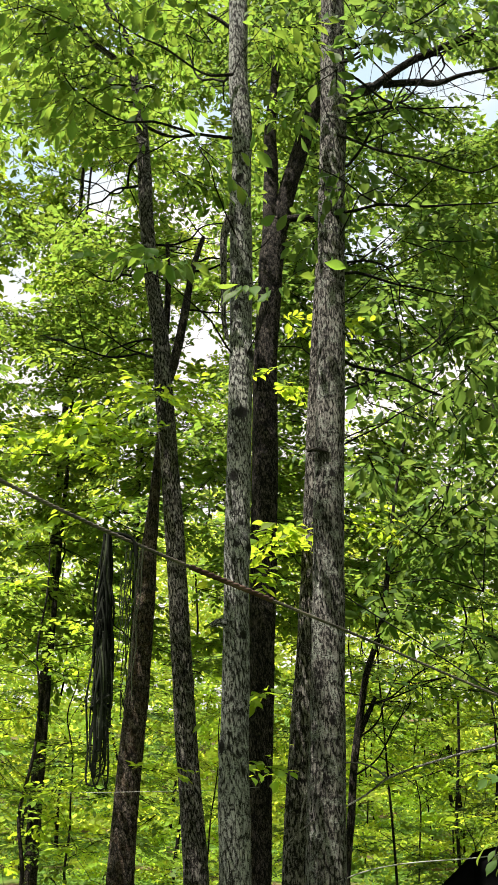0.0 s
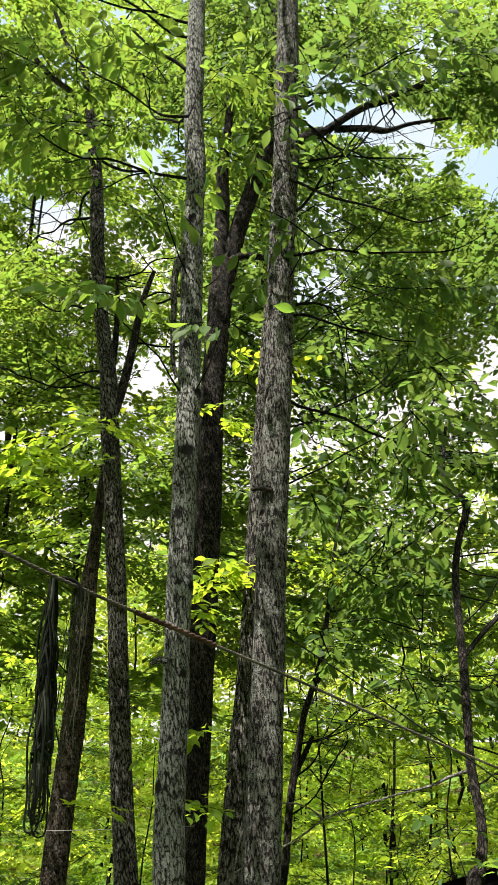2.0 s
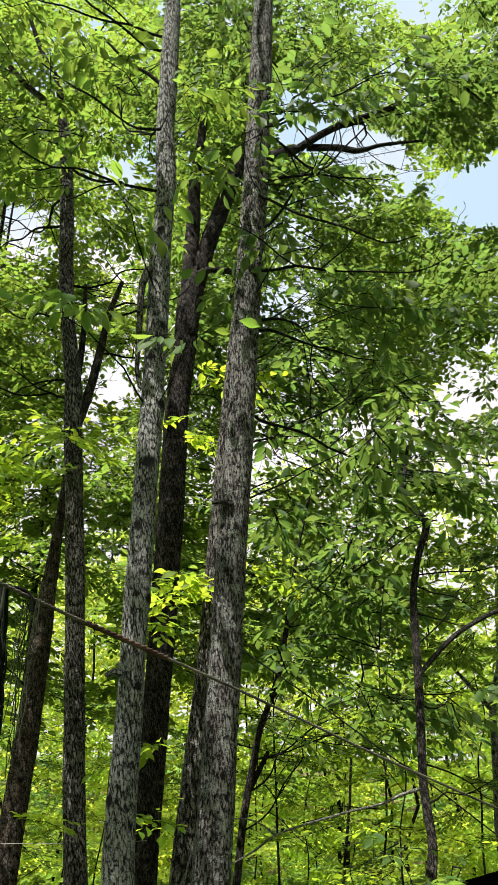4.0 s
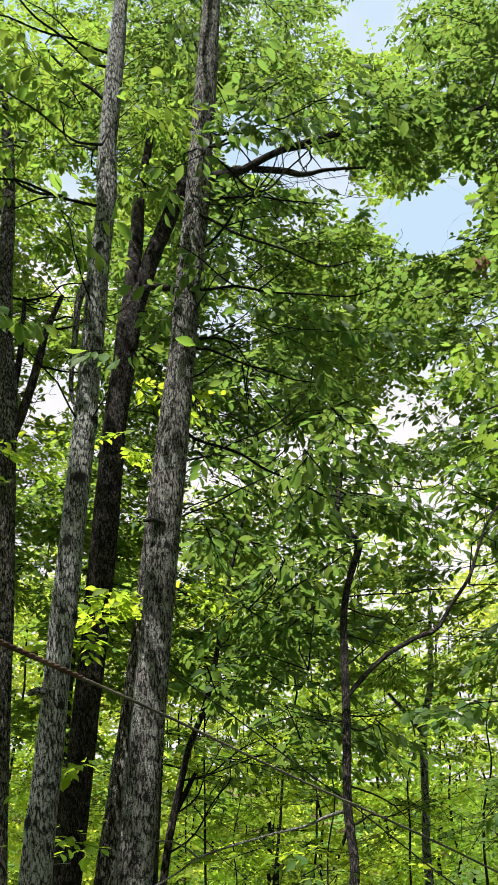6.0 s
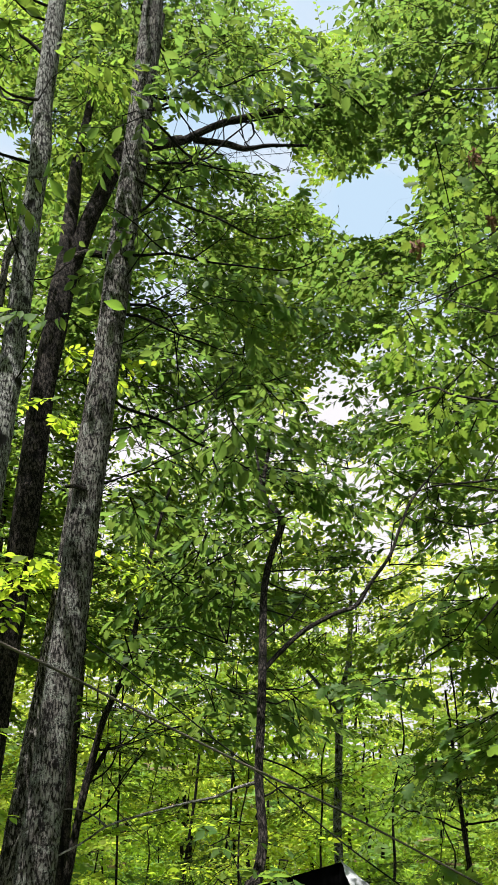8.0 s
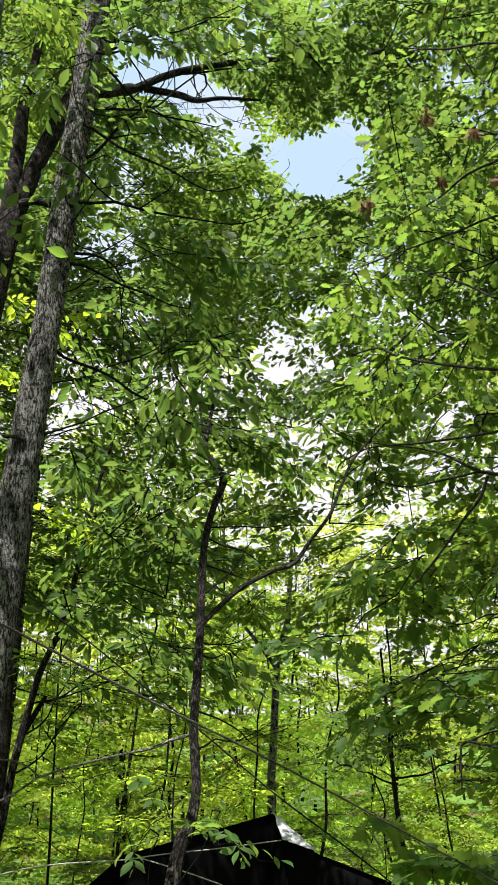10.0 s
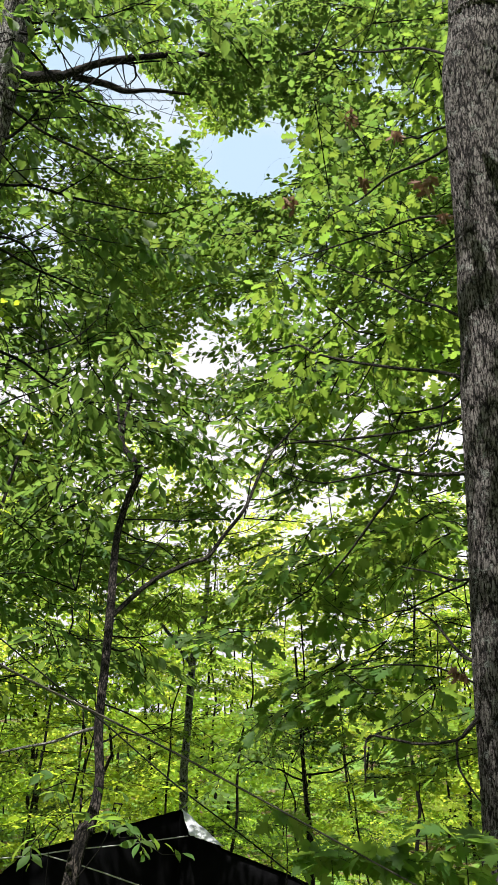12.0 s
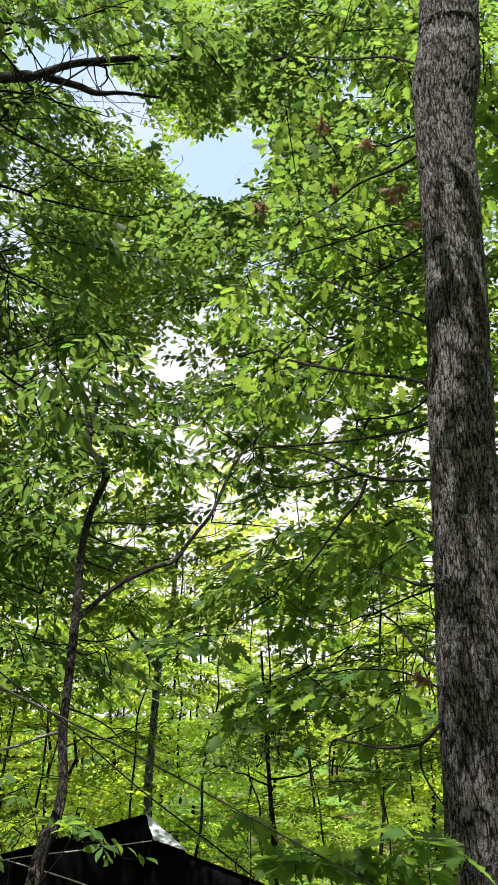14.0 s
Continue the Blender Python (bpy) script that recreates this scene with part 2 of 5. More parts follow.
def tube_arrays(line, sides, furrow=0.0, cell=(0.03, 0.12), lumps=0.0, scars=()):
    """Rings round a line of (x, y, z, r), with furrows and lumps in its bark."""
    c, r = line[:, :3], line[:, 3]
    tan = np.gradient(c, axis=0)
    tan /= np.linalg.norm(tan, axis=1)[:, None] + 1e-9
    ref = np.array([0.31, 0.95, 0.05]) if abs(tan[0][2]) > 0.5 else np.array([0.0, 0.05, 1.0])
    side = np.cross(tan, ref)
    side /= np.linalg.norm(side, axis=1)[:, None] + 1e-9
    other = np.cross(side, tan)
    n = len(c)
    along = np.concatenate([[0], np.cumsum(np.linalg.norm(np.diff(c, axis=0), axis=1))])
    th = np.arange(sides) / sides
    T, A = np.meshgrid(th, along)
    rad = np.repeat(r[:, None], sides, 1)
    relief = np.full_like(rad, 0.5)
    if furrow:
        nu = max(6, int(2 * math.pi * r.mean() / cell[0]))
        nv = int(along[-1] / cell[1]) + 2
        third = max(4, nu // 3)
        wob = lattice((third, nv + 2), T * third, A / cell[1]) - 0.5
        slip = lattice((nu, nv * 3 + 2), T * nu, A / cell[1] * 3) - 0.5
        crack, rank = plates(nu, nv, T * nu + 1.1 * wob + 0.9 * slip, A / cell[1] + 0.5 * slip + 0.4)
        crack2, rank2 = plates(nu * 2, nv * 3, T * nu * 2 + 1.4 * slip, A / cell[1] * 2.7 + 0.8 * slip + 0.6)
        fine = lattice((nu * 4, nv * 12 + 2), T * nu * 4, A / cell[1] * 11)
        relief = np.clip(crack / 0.19, 0, 1) * (0.48 + 0.12 * rank + 0.2 * np.clip(crack2 / 0.14, 0, 1) * (0.5 + 0.5 * rank2)) + 0.22 * fine
        rad = rad + furrow * (relief - 0.75)
    if lumps:
        nv = int(along[-1] / 0.35) + 3
        rad = rad * (1 + lumps * (lattice((5, nv), T * 5, A / 0.35) - 0.5))
    ang = T * 2 * math.pi
    # grown-over branch scars: (height, turn from the clearing in degrees, size)
    for z, turn, size in scars:
        i = int(np.argmin(np.abs(c[:, 2] - z)))
        out = unit(np.array([-c[i, 0], -c[i, 1], 0.0]))
        a = radians(turn)
        out = np.array([out[0] * math.cos(a) - out[1] * math.sin(a), out[0] * math.sin(a) + out[1] * math.cos(a), 0.0])
        face = np.cos(ang) * (side @ out)[:, None] + np.sin(ang) * (other @ out)[:, None]
        gap = np.hypot(np.arccos(np.clip(face, -1, 1)) * r[:, None], (A - along[i]) * 0.75)
        gap = gap * (1 + 0.5 * (lattice((9, 40), T * 9, np.clip((A - along[i]) / size * 2 + 20, 0, 39)) - 0.5))
        rad = rad + size * 0.42 * np.exp(-(gap / size) ** 2) - size * 0.40 * np.exp(-(gap / (0.45 * size)) ** 2)
        relief = relief * (1 - 0.97 * np.exp(-(gap / (0.62 * size)) ** 4))
    verts = c[:, None] + rad[..., None] * (np.cos(ang)[..., None] * side[:, None] + np.sin(ang)[..., None] * other[:, None])
    i, j = np.meshgrid(np.arange(n - 1), np.arange(sides), indexing="ij")
    k = (j + 1) % sides
    faces = np.stack([i * sides + j, i * sides + k, (i + 1) * sides + k, (i + 1) * sides + j], -1).reshape(-1, 4)
    uv = np.stack([T * 2 * math.pi * r.mean(), A], -1).reshape(-1, 2)
    return verts.reshape(-1, 3), faces, uv, relief.ravel()


def stem_part(name, points, material, parent, sides=10, step=0.08, furrow=0.0, cell=(0.03, 0.12), lumps=0.0, label="", scars=()):
    v, f, uv, relief = tube_arrays(smooth_line(points, step), sides, furrow, cell, lumps, scars)
    me = mesh_from(name, v, f, [material], True, uv)
    me.attributes.new("relief", "FLOAT", "POINT").data.foreach_set("value", relief.astype(np.float32))
    return part_mesh(name, me, parent, label)


# Leaf outlines: (along, across, up) points and faces, for a leaf one unit long.
def blade(kind):
    if kind == "far":
        return np.array([(0, 0, 0), (0.45, 0.30, 0.05), (1, 0, -0.06), (0.5, -0.30, 0.05)]), np.array([(0, 1, 2), (0, 2, 3)])
    if kind == "mid":
        v = [(0, 0, 0), (0.30, 0.21, 0.04), (0.66, 0.22, 0.02), (1, 0, -0.1), (0.62, -0.23, 0.02), (0.33, -0.20, 0.04)]
        return np.array(v), np.array([(0, 1, 5), (1, 4, 5), (1, 2, 4), (2, 3, 4)])
    if kind == "ovate":
        v = [(0, 0, 0), (0.35, 0, -0.02), (0.68, 0, -0.05), (1, 0, -0.16)]
        f = []
        for s in (1, -1):
            b = len(v)
            v += [(0.10, 0.05 * s, 0.01), (0.28, 0.16 * s, 0.035), (0.52, 0.225 * s, 0.03), (0.74, 0.175 * s, -0.01), (0.90, 0.06 * s, -0.08)]
            tri = [(0, b, 1), (b, b + 1, 1), (1, b + 1, b + 2), (1, b + 2, 2), (2, b + 2, b + 3), (2, b + 3, b + 4), (2, b + 4, 3)]
            f += tri if s > 0 else [t[::-1] for t in tri]
        return np.array(v), np.array(f)
    if kind == "oak":
        half = [(0.10, 0.04), (0.22, 0.20), (0.28, 0.10), (0.44, 0.34), (0.50, 0.15), (0.66, 0.36), (0.72, 0.17), (0.90, 0.20)]
    else:
        half = [(0.04, 0.20), (0.20, 0.34), (0.24, 0.17), (0.50, 0.46), (0.52, 0.15), (0.72, 0.22), (0.76, 0.10), (0.86, 0.08)]
    rib = [(0, 0, 0), (0.36, 0, -0.02), (0.7, 0, -0.05), (1, 0, -0.14)]
    v, f = list(rib), []
    for s in (1, -1):
        b = len(v)
        v += [(x, y * s, 0.10 * y - 0.1 * x * x) for x, y in half]
        tri = [(0, b, b + 1), (0, b + 1, b + 2), (0, b + 2, 1), (1, b + 2, b + 3), (1, b + 3, b + 4), (1, b + 4, 2),
               (2, b + 4, b + 5), (2, b + 5, b + 6), (2, b + 6, 3), (3, b + 6, b + 7)]
        f += tri if s > 0 else [t[::-1] for t in tri]
    return np.array(v), np.array(f)


def unit(a):
    return a / (np.linalg.norm(a, axis=-1, keepdims=True) + 1e-9)


def leaf_axes(D, N):
    D = unit(D)
    S = unit(np.cross(N, D))
    return D, S, np.cross(D, S)


def leaves_mesh(name, P, D, N, L, kind, material, width=1.0):
    v, f = blade(kind)
    D, S, U = leaf_axes(D, N)
    w = width * RNG.uniform(0.85, 1.15, len(P))
    pts = (P[:, None] + L[:, None, None] * (v[None, :, :1] * D[:, None] + v[None, :, 1:2] * w[:, None, None] * S[:, None] + v[None, :, 2:] * U[:, None]))
    faces = (f[None] + (np.arange(len(P)) * len(v))[:, None, None]).reshape(-1, 3)
    return mesh_from(name, pts.reshape(-1, 3), faces, [material], kind != "far")


# Openings in the leaf roof, as directions from the camera's start: azimuth, elevation, half widths, share of twigs
# left.
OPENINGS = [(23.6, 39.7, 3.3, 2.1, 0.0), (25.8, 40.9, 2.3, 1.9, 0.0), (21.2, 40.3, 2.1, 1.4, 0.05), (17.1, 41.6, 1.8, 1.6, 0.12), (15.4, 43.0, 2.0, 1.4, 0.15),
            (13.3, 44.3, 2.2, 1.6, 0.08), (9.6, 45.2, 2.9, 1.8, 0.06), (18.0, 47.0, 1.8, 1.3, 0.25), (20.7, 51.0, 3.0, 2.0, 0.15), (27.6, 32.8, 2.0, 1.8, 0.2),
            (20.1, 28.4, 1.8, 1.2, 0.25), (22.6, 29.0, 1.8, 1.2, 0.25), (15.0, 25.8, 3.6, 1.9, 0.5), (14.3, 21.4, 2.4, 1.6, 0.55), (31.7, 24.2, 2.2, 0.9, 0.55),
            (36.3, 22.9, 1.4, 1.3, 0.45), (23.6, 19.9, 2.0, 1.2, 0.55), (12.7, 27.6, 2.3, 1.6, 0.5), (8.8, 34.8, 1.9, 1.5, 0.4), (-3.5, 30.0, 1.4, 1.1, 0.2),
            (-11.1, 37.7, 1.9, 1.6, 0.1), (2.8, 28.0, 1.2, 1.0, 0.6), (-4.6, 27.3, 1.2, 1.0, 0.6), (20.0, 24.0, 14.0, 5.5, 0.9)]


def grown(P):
    """Which twigs are kept: few along the openings' directions from the camera's start."""
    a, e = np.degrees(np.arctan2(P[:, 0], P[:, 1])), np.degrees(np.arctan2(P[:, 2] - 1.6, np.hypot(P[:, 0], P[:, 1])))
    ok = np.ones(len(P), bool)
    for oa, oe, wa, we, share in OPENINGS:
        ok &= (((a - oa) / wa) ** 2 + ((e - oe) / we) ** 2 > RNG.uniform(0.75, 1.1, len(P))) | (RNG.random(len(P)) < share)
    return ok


def sprays(clumps, leaf, twig, per, droop=0.25, flat=0.55, gaps=False, open_side=0.0, hub=None):
    """Flat leafy fans filled into clumps of (x, y, z, radius, half height, twigs): each fan is an axis with twigs to both sides,
    and leaves in two rows along every twig. Returns the twigs' starts and ends, the leaves' places, ways, normals and lengths,
    and the axes' starts and ends with the middle of each one's clump."""
    A, B, up, own, axes = [], [], [], [], []
    for x, y, z, r, h, n in clumps:
        fans = max(1, round(n / 13))
        for _ in range(fans):
            k = max(2, n // fans)
            q = unit(RNG.normal(size=3)) * RNG.random() ** 0.4
            c = np.array([x, y, z]) + (q * (r, r, h) if fans > 1 else q * (0.2 * r, 0.2 * r, 0.6 * h))
            R = r * (RNG.uniform(0.4, 0.7) if fans > 1 else RNG.uniform(0.7, 1.0))
            d = np.array([x - hub[0], y - hub[1], 0.0]) if hub is not None else RNG.normal(size=3)
            d = unit(unit(d * (1, 1, 0)) + RNG.normal(size=3) * (0.6, 0.6, 0.12) - (0, 0, 0.45 * droop))
            nz = np.array([0, 0, 1.0]) + RNG.normal(size=3) * (0.2, 0.2, 0)
            nz = unit(nz - d * (nz @ d))
            s = np.cross(nz, d)
            u = np.linspace(-0.8, 1.0, k) + RNG.normal(size=k) * 0.06
            a = np.radians(RNG.uniform(32, 68, k)) * np.where(np.arange(k) % 2, 1, -1) * np.where(u > 0.93, 0.2, 1)
            way = np.cos(a)[:, None] * d + np.sin(a)[:, None] * s + RNG.normal(size=(k, 3)) * (0.2, 0.2, 0.2)
            ell = twig * RNG.uniform(0.55, 1.3, (k, 1)) * (1.1 - 0.45 * np.abs(u[:, None]))
            base = c + d * R * u[:, None] - np.array([0, 0, 0.06 * R]) * (u[:, None] + 0.8) ** 2
            A.append(base)
            B.append(base + unit(way) * ell)
            up.append(np.repeat(nz[None], k, 0))
            own.append(np.full(k, len(axes)))
            axes.append((c - 0.8 * d * R, c + d * R - np.array([0, 0, 0.19 * R]), np.array([x, y, z])))
    A, B, up, own, axes = np.vstack(A), np.vstack(B), np.vstack(up), np.concatenate(own), np.array(axes)
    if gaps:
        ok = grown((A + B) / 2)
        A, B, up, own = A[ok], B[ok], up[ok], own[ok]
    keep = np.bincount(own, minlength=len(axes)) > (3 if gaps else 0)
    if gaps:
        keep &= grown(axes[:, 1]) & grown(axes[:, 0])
    axes = axes[keep]
    m = len(A)
    s = np.tile((np.arange(per) + 0.6) / per, (m, 1)) + RNG.normal(size=(m, per)) * 0.03
    ell = np.linalg.norm(B - A, axis=1)
    way = unit(B - A)
    P = A[:, None] + (B - A)[:, None] * s[..., None]
    P[..., 2] -= 0.12 * ell[:, None] * s * s
    side = unit(np.cross(up, way))
    sign = np.where(np.arange(per) % 2, 1.0, -1.0)[None, :, None]
    D = side[:, None] * sign * 0.8 + way[:, None] * (0.35 + s[..., None] * 0.7) + RNG.normal(size=(m, per, 3)) * 0.22
    D[..., 2] -= droop * RNG.uniform(0.2, 1.8, (m, per))
    N = up[:, None] * flat * 1.5 + (0, -open_side, 0) + RNG.normal(size=(m, per, 3)) * 0.36
    L = leaf * RNG.uniform(0.55, 1.25, (m, per))
    return A, B, P.reshape(-1, 3), D.reshape(-1, 3), N.reshape(-1, 3), L.ravel(), axes


def twig_arrays(A, B, r0, sag=0.12, plain=False):
    """Three-sided twigs from A to B, bending down a little."""
    m = len(A)
    mid, end = (A + B) / 2, B.copy()
    ell = np.linalg.norm(B - A, axis=1)
    mid[:, 2] -= sag * 0.25 * ell
    mid += RNG.normal(size=mid.shape) * 0.09 * ell[:, None]
    end[:, 2] -= sag * ell
    way = unit(B - A)
    s = unit(np.cross(way, np.array([0.2, 0.1, 1.0])))
    o = np.cross(s, way)
    rings = []
    steps = ((A, 1.0), (end, 0.35)) if plain else ((A, 1.0), (mid, 0.75), (end, 0.35))
    for c, k in steps:
        for a in (0, 2.094, 4.189):
            rings.append(c + r0 * k * (math.cos(a) * s + math.sin(a) * o))
    v = np.stack(rings, 1).reshape(-1, 3)
    f = []
    for ring in range(0, 3 * len(steps) - 3, 3):
        for j in range(3):
            k = (j + 1) % 3
            f.append((ring + j, ring + k, ring + 3 + k, ring + 3 + j))
    faces = (np.array(f)[None] + (np.arange(m) * 3 * len(steps))[:, None, None]).reshape(-1, 4)
    return v, faces


def join(pieces):
    V, F, base = [], [], 0
    for v, f in pieces:
        V.append(v)
        F.append(f + base)
        base += len(v)
    return np.vstack(V), np.vstack(F)


def crown(parent, clumps, leaf, kind, material, bones=(), twig=0.5, per=9, thick=0.004, droop=0.25, flat=0.55, width=1.0,
          limb_mat=None, singles=0, limb_r=0.012, gaps=False):
    """Boughs from the nearest wood to each clump, twigs, and leaves; the first leaves are parts of their own."""
    hub = np.mean([b[0][:2] for b in bones], axis=0) if len(bones) else None
    A, B, P, D, N, L, axes = sprays(clumps, leaf, twig, per, droop, flat, gaps, 0.0, hub)
    pieces = [twig_arrays(A, B, thick, 0.12, gaps), twig_arrays(axes[:, 0], axes[:, 1], thick * 1.8, 0.0, gaps)]
    wood = np.vstack([smooth_line(b, 0.2) for b in bones]) if len(bones) else None
    if wood is not None:
        middle = np.array([c[:3] for c in clumps])
        gap = np.linalg.norm(middle[:, None] - wood[None, :, :3], axis=2).min(axis=1)
        for i in np.argsort(gap):
            c = middle[i]
            near = wood[np.argmin(np.linalg.norm(wood[:, :3] - c + (0, 0, 0.4), axis=1))]
            span = np.linalg.norm(c - near[:3])
            mid = (near[:3] + c) / 2 + RNG.normal(size=3) * 0.1 * span + (0, 0, 0.06 * span)
            r0 = min(limb_r * (0.6 + 0.25 * span), near[3] * 0.8)
            line = smooth_line([(*near[:3], r0), (*mid, r0 * 0.75), (*c, r0 * 0.5)], 0.15)
            line[1:-1, :3] += RNG.normal(size=(len(line) - 2, 3)) * 0.014
            pieces.append(tube_arrays(line, 4)[:2])
            wood = np.vstack([wood, line])
    # every fan is tied to the middle of its clump
    pieces.append(twig_arrays(axes[:, 2], axes[:, 0], thick * 2.0, -0.05, gaps))
    v, f = join(pieces)
    part_mesh("brushwood", mesh_from("brushwood", v, f, [limb_mat or TWIG_BARK], True, v[:, [0, 2]]), parent, "", "stuff")
    k = min(singles, len(P))
    if k:
        pick = RNG.permutation(len(P))
        sel, rest = pick[:k], pick[k:]
        bv, bf = blade(kind)
        base = mesh_from("leaf", bv * (1, width, 1), bf, [material], True)
        Dn, Sn, Un = leaf_axes(D[sel], N[sel])
        for p, d, s, u, ell in zip(P[sel], Dn, Sn, Un, L[sel]):
            ob = part_mesh("leaf", base, parent)
            m = Matrix(((d[0], s[0], u[0], p[0]), (d[1], s[1], u[1], p[1]), (d[2], s[2], u[2], p[2]), (0, 0, 0, 1)))
            ob.matrix_basis = m @ Matrix.Diagonal((ell, ell, ell, 1))
        P, D, N, L = P[rest], D[rest], N[rest], L[rest]
    if len(P):
        part_mesh("crown", leaves_mesh("crown", P, D, N, L, kind, material, width), parent, "", "stuff")


def wander(parent, start, way, length, r, material, forks=3, bend=0.5):
    """A crooked limb that wanders off a trunk and forks, tapering to twigs."""
    pieces, queue = [], [(np.array(start[:3], float), unit(np.array(way, float)), length, r, forks)]
    while queue:
        p, d, ell, rad, left = queue.pop(0)
        pts, n = [(*p, rad)], max(4, int(ell / 0.16))
        for i in range(1, n + 1):
            d = unit(d + RNG.normal(size=3) * bend * 0.42 + (0, 0, 0.03))
            p = p + d * ell / n
            pts.append((*p, max(0.0018, rad * (1 - 0.72 * i / n))))
            if left and i > 1 and RNG.random() < 0.42:
                queue.append((p, unit(d + RNG.normal(size=3) * 0.75), ell * RNG.uniform(0.3, 0.6) * (1 - 0.4 * i / n), pts[-1][3] * 0.7, left - 1))
        pieces.append(tube_arrays(smooth_line(pts, 0.07), 6))
    base, V, F, U = 0, [], [], []
    for v, f, uv, _ in pieces:
        V.append(v), F.append(f + base), U.append(uv)
        base += len(v)
    return part_mesh("branch", mesh_from("branch", np.vstack(V), np.vstack(F), [material], True, np.vstack(U)), parent)


def wandering(parent, points, lo, hi, count, turn, length, r, material, up=0.35, forks=2):
    """Several such limbs from a stem between two heights, round about one compass way."""
    line = smooth_line(points, 0.1)
    line = line[(line[:, 2] >= lo) & (line[:, 2] <= hi)]
    for i in range(count):
        q = line[int((i + RNG.random()) / count * len(line)) % len(line)]
        a = radians(turn + RNG.normal() * 38)
        wander(parent, q, (math.sin(a), math.cos(a), up + RNG.normal() * 0.25), length * RNG.uniform(0.6, 1.2), min(r, q[3] * 0.6), material, forks)


def tree(name, label, category="tree", group=""):
    return tagged(new(name), label, category, group)


# ---- the plan: stems as (x, y, z, radius), foliage as (x, y, z, radius, half height, twigs) ----
GREY_STEM = [(-0.07, 5.20, -0.25, 0.107), (-0.07, 5.20, 1.48, 0.086), (-0.08, 5.20, 1.92, 0.081), (-0.07, 5.20, 2.49, 0.075), (-0.07, 5.20, 3.11, 0.072), (-0.06, 5.20, 3.80, 0.072), (-0.05, 5.20, 4.37, 0.070), (-0.05, 5.20, 4.98, 0.070), (-0.06, 5.20, 5.51, 0.073), (-0.05, 5.20, 5.88, 0.066), (-0.05, 5.20, 6.27, 0.070), (-0.08, 5.20, 6.73, 0.065), (-0.08, 5.20, 7.44, 0.065), (-0.09, 5.20, 10.44, 0.032)]
GREY_LIMB_A = [(-0.10, 5.20, 7.13, 0.017), (-0.24, 5.20, 7.26, 0.014), (-0.37, 5.19, 7.33, 0.011), (-0.50, 5.18, 7.46, 0.010), (-0.65, 5.16, 7.62, 0.008)]
GREY_LIMB_B = [(-0.11, 5.10, 6.62, 0.012), (-0.27, 5.09, 6.60, 0.009), (-0.39, 5.09, 6.67, 0.007), (-0.59, 5.07, 6.83, 0.008), (-0.77, 5.04, 6.91, 0.006), (-0.98, 5.00, 7.05, 0.005)]
GREY_DEAD = [(-0.12, 5.13, 5.43, 0.027), (-0.16, 5.13, 5.27, 0.022), (-0.16, 5.13, 5.02, 0.020), (-0.16, 5.13, 4.68, 0.016), (-0.13, 5.13, 4.52, 0.011)]
FORK_STEM = [(0.06, 11.50, -0.25, 0.195), (0.09, 11.50, 1.33, 0.156), (0.11, 11.50, 2.31, 0.156), (0.14, 11.50, 3.57, 0.158), (0.18, 11.50, 4.95, 0.166), (0.21, 11.50, 6.47, 0.170), (0.22, 11.50, 7.72, 0.161), (0.28, 11.50, 8.70, 0.160), (0.33, 11.50, 9.55, 0.173), (0.46, 11.49, 10.13, 0.135), (0.59, 11.48, 10.74, 0.126), (0.77, 11.47, 11.36, 0.125), (1.00, 11.46, 12.16, 0.115), (1.17, 11.44, 12.31, 0.097)]
FORK_LEFT = [(0.30, 11.50, 9.55, 0.124), (0.31, 11.50, 10.24, 0.115), (0.33, 11.50, 11.06, 0.105), (0.32, 11.50, 11.81, 0.091), (0.40, 11.49, 12.71, 0.066), (0.44, 11.49, 13.53, 0.049)]
FORK_STUB = [(0.43, 11.39, 9.96, 0.067), (0.60, 11.38, 10.07, 0.054), (0.81, 11.37, 10.07, 0.050), (0.97, 11.36, 10.04, 0.038)]
FORK_LIMB_A = [(1.12, 11.44, 12.28, 0.092), (1.53, 11.50, 12.46, 0.084), (1.90, 11.55, 12.70, 0.080), (1.88, 11.70, 12.77, 0.066), (2.55, 11.69, 13.34, 0.062), (3.18, 11.65, 13.68, 0.053), (3.98, 11.41, 13.86, 0.048), (4.60, 11.19, 13.82, 0.037), (5.20, 10.93, 13.72, 0.026), (5.88, 10.60, 13.94, 0.021)]
FORK_LIMB_B = [(2.16, 11.86, 13.06, 0.062), (2.69, 11.76, 13.01, 0.057), (3.00, 11.69, 12.92, 0.046), (3.39, 11.59, 13.00, 0.031), (4.00, 11.40, 12.98, 0.021)]
MAIN_STEM = [(0.37, 5.59, -0.25, 0.138), (0.41, 5.58, 1.47, 0.111), (0.44, 5.58, 2.24, 0.100), (0.48, 5.58, 3.22, 0.096), (0.51, 5.58, 3.96, 0.093), (0.55, 5.57, 4.78, 0.091), (0.58, 5.57, 5.69, 0.094), (0.63, 5.56, 6.70, 0.096), (0.64, 5.56, 7.26, 0.089), (0.66, 5.56, 7.85, 0.089), (0.74, 5.55, 11.45, 0.045)]
MAIN_LIMB_A = [(0.64, 5.47, 6.41, 0.015), (0.72, 5.46, 6.37, 0.011), (0.94, 5.43, 6.23, 0.010), (1.24, 5.37, 6.10, 0.008), (1.53, 5.29, 5.92, 0.006), (1.75, 5.23, 5.96, 0.005)]
MAIN_LIMB_B = [(0.68, 5.46, 7.09, 0.012), (0.77, 5.45, 7.10, 0.009), (0.98, 5.42, 7.20, 0.007), (1.23, 5.37, 7.17, 0.005)]
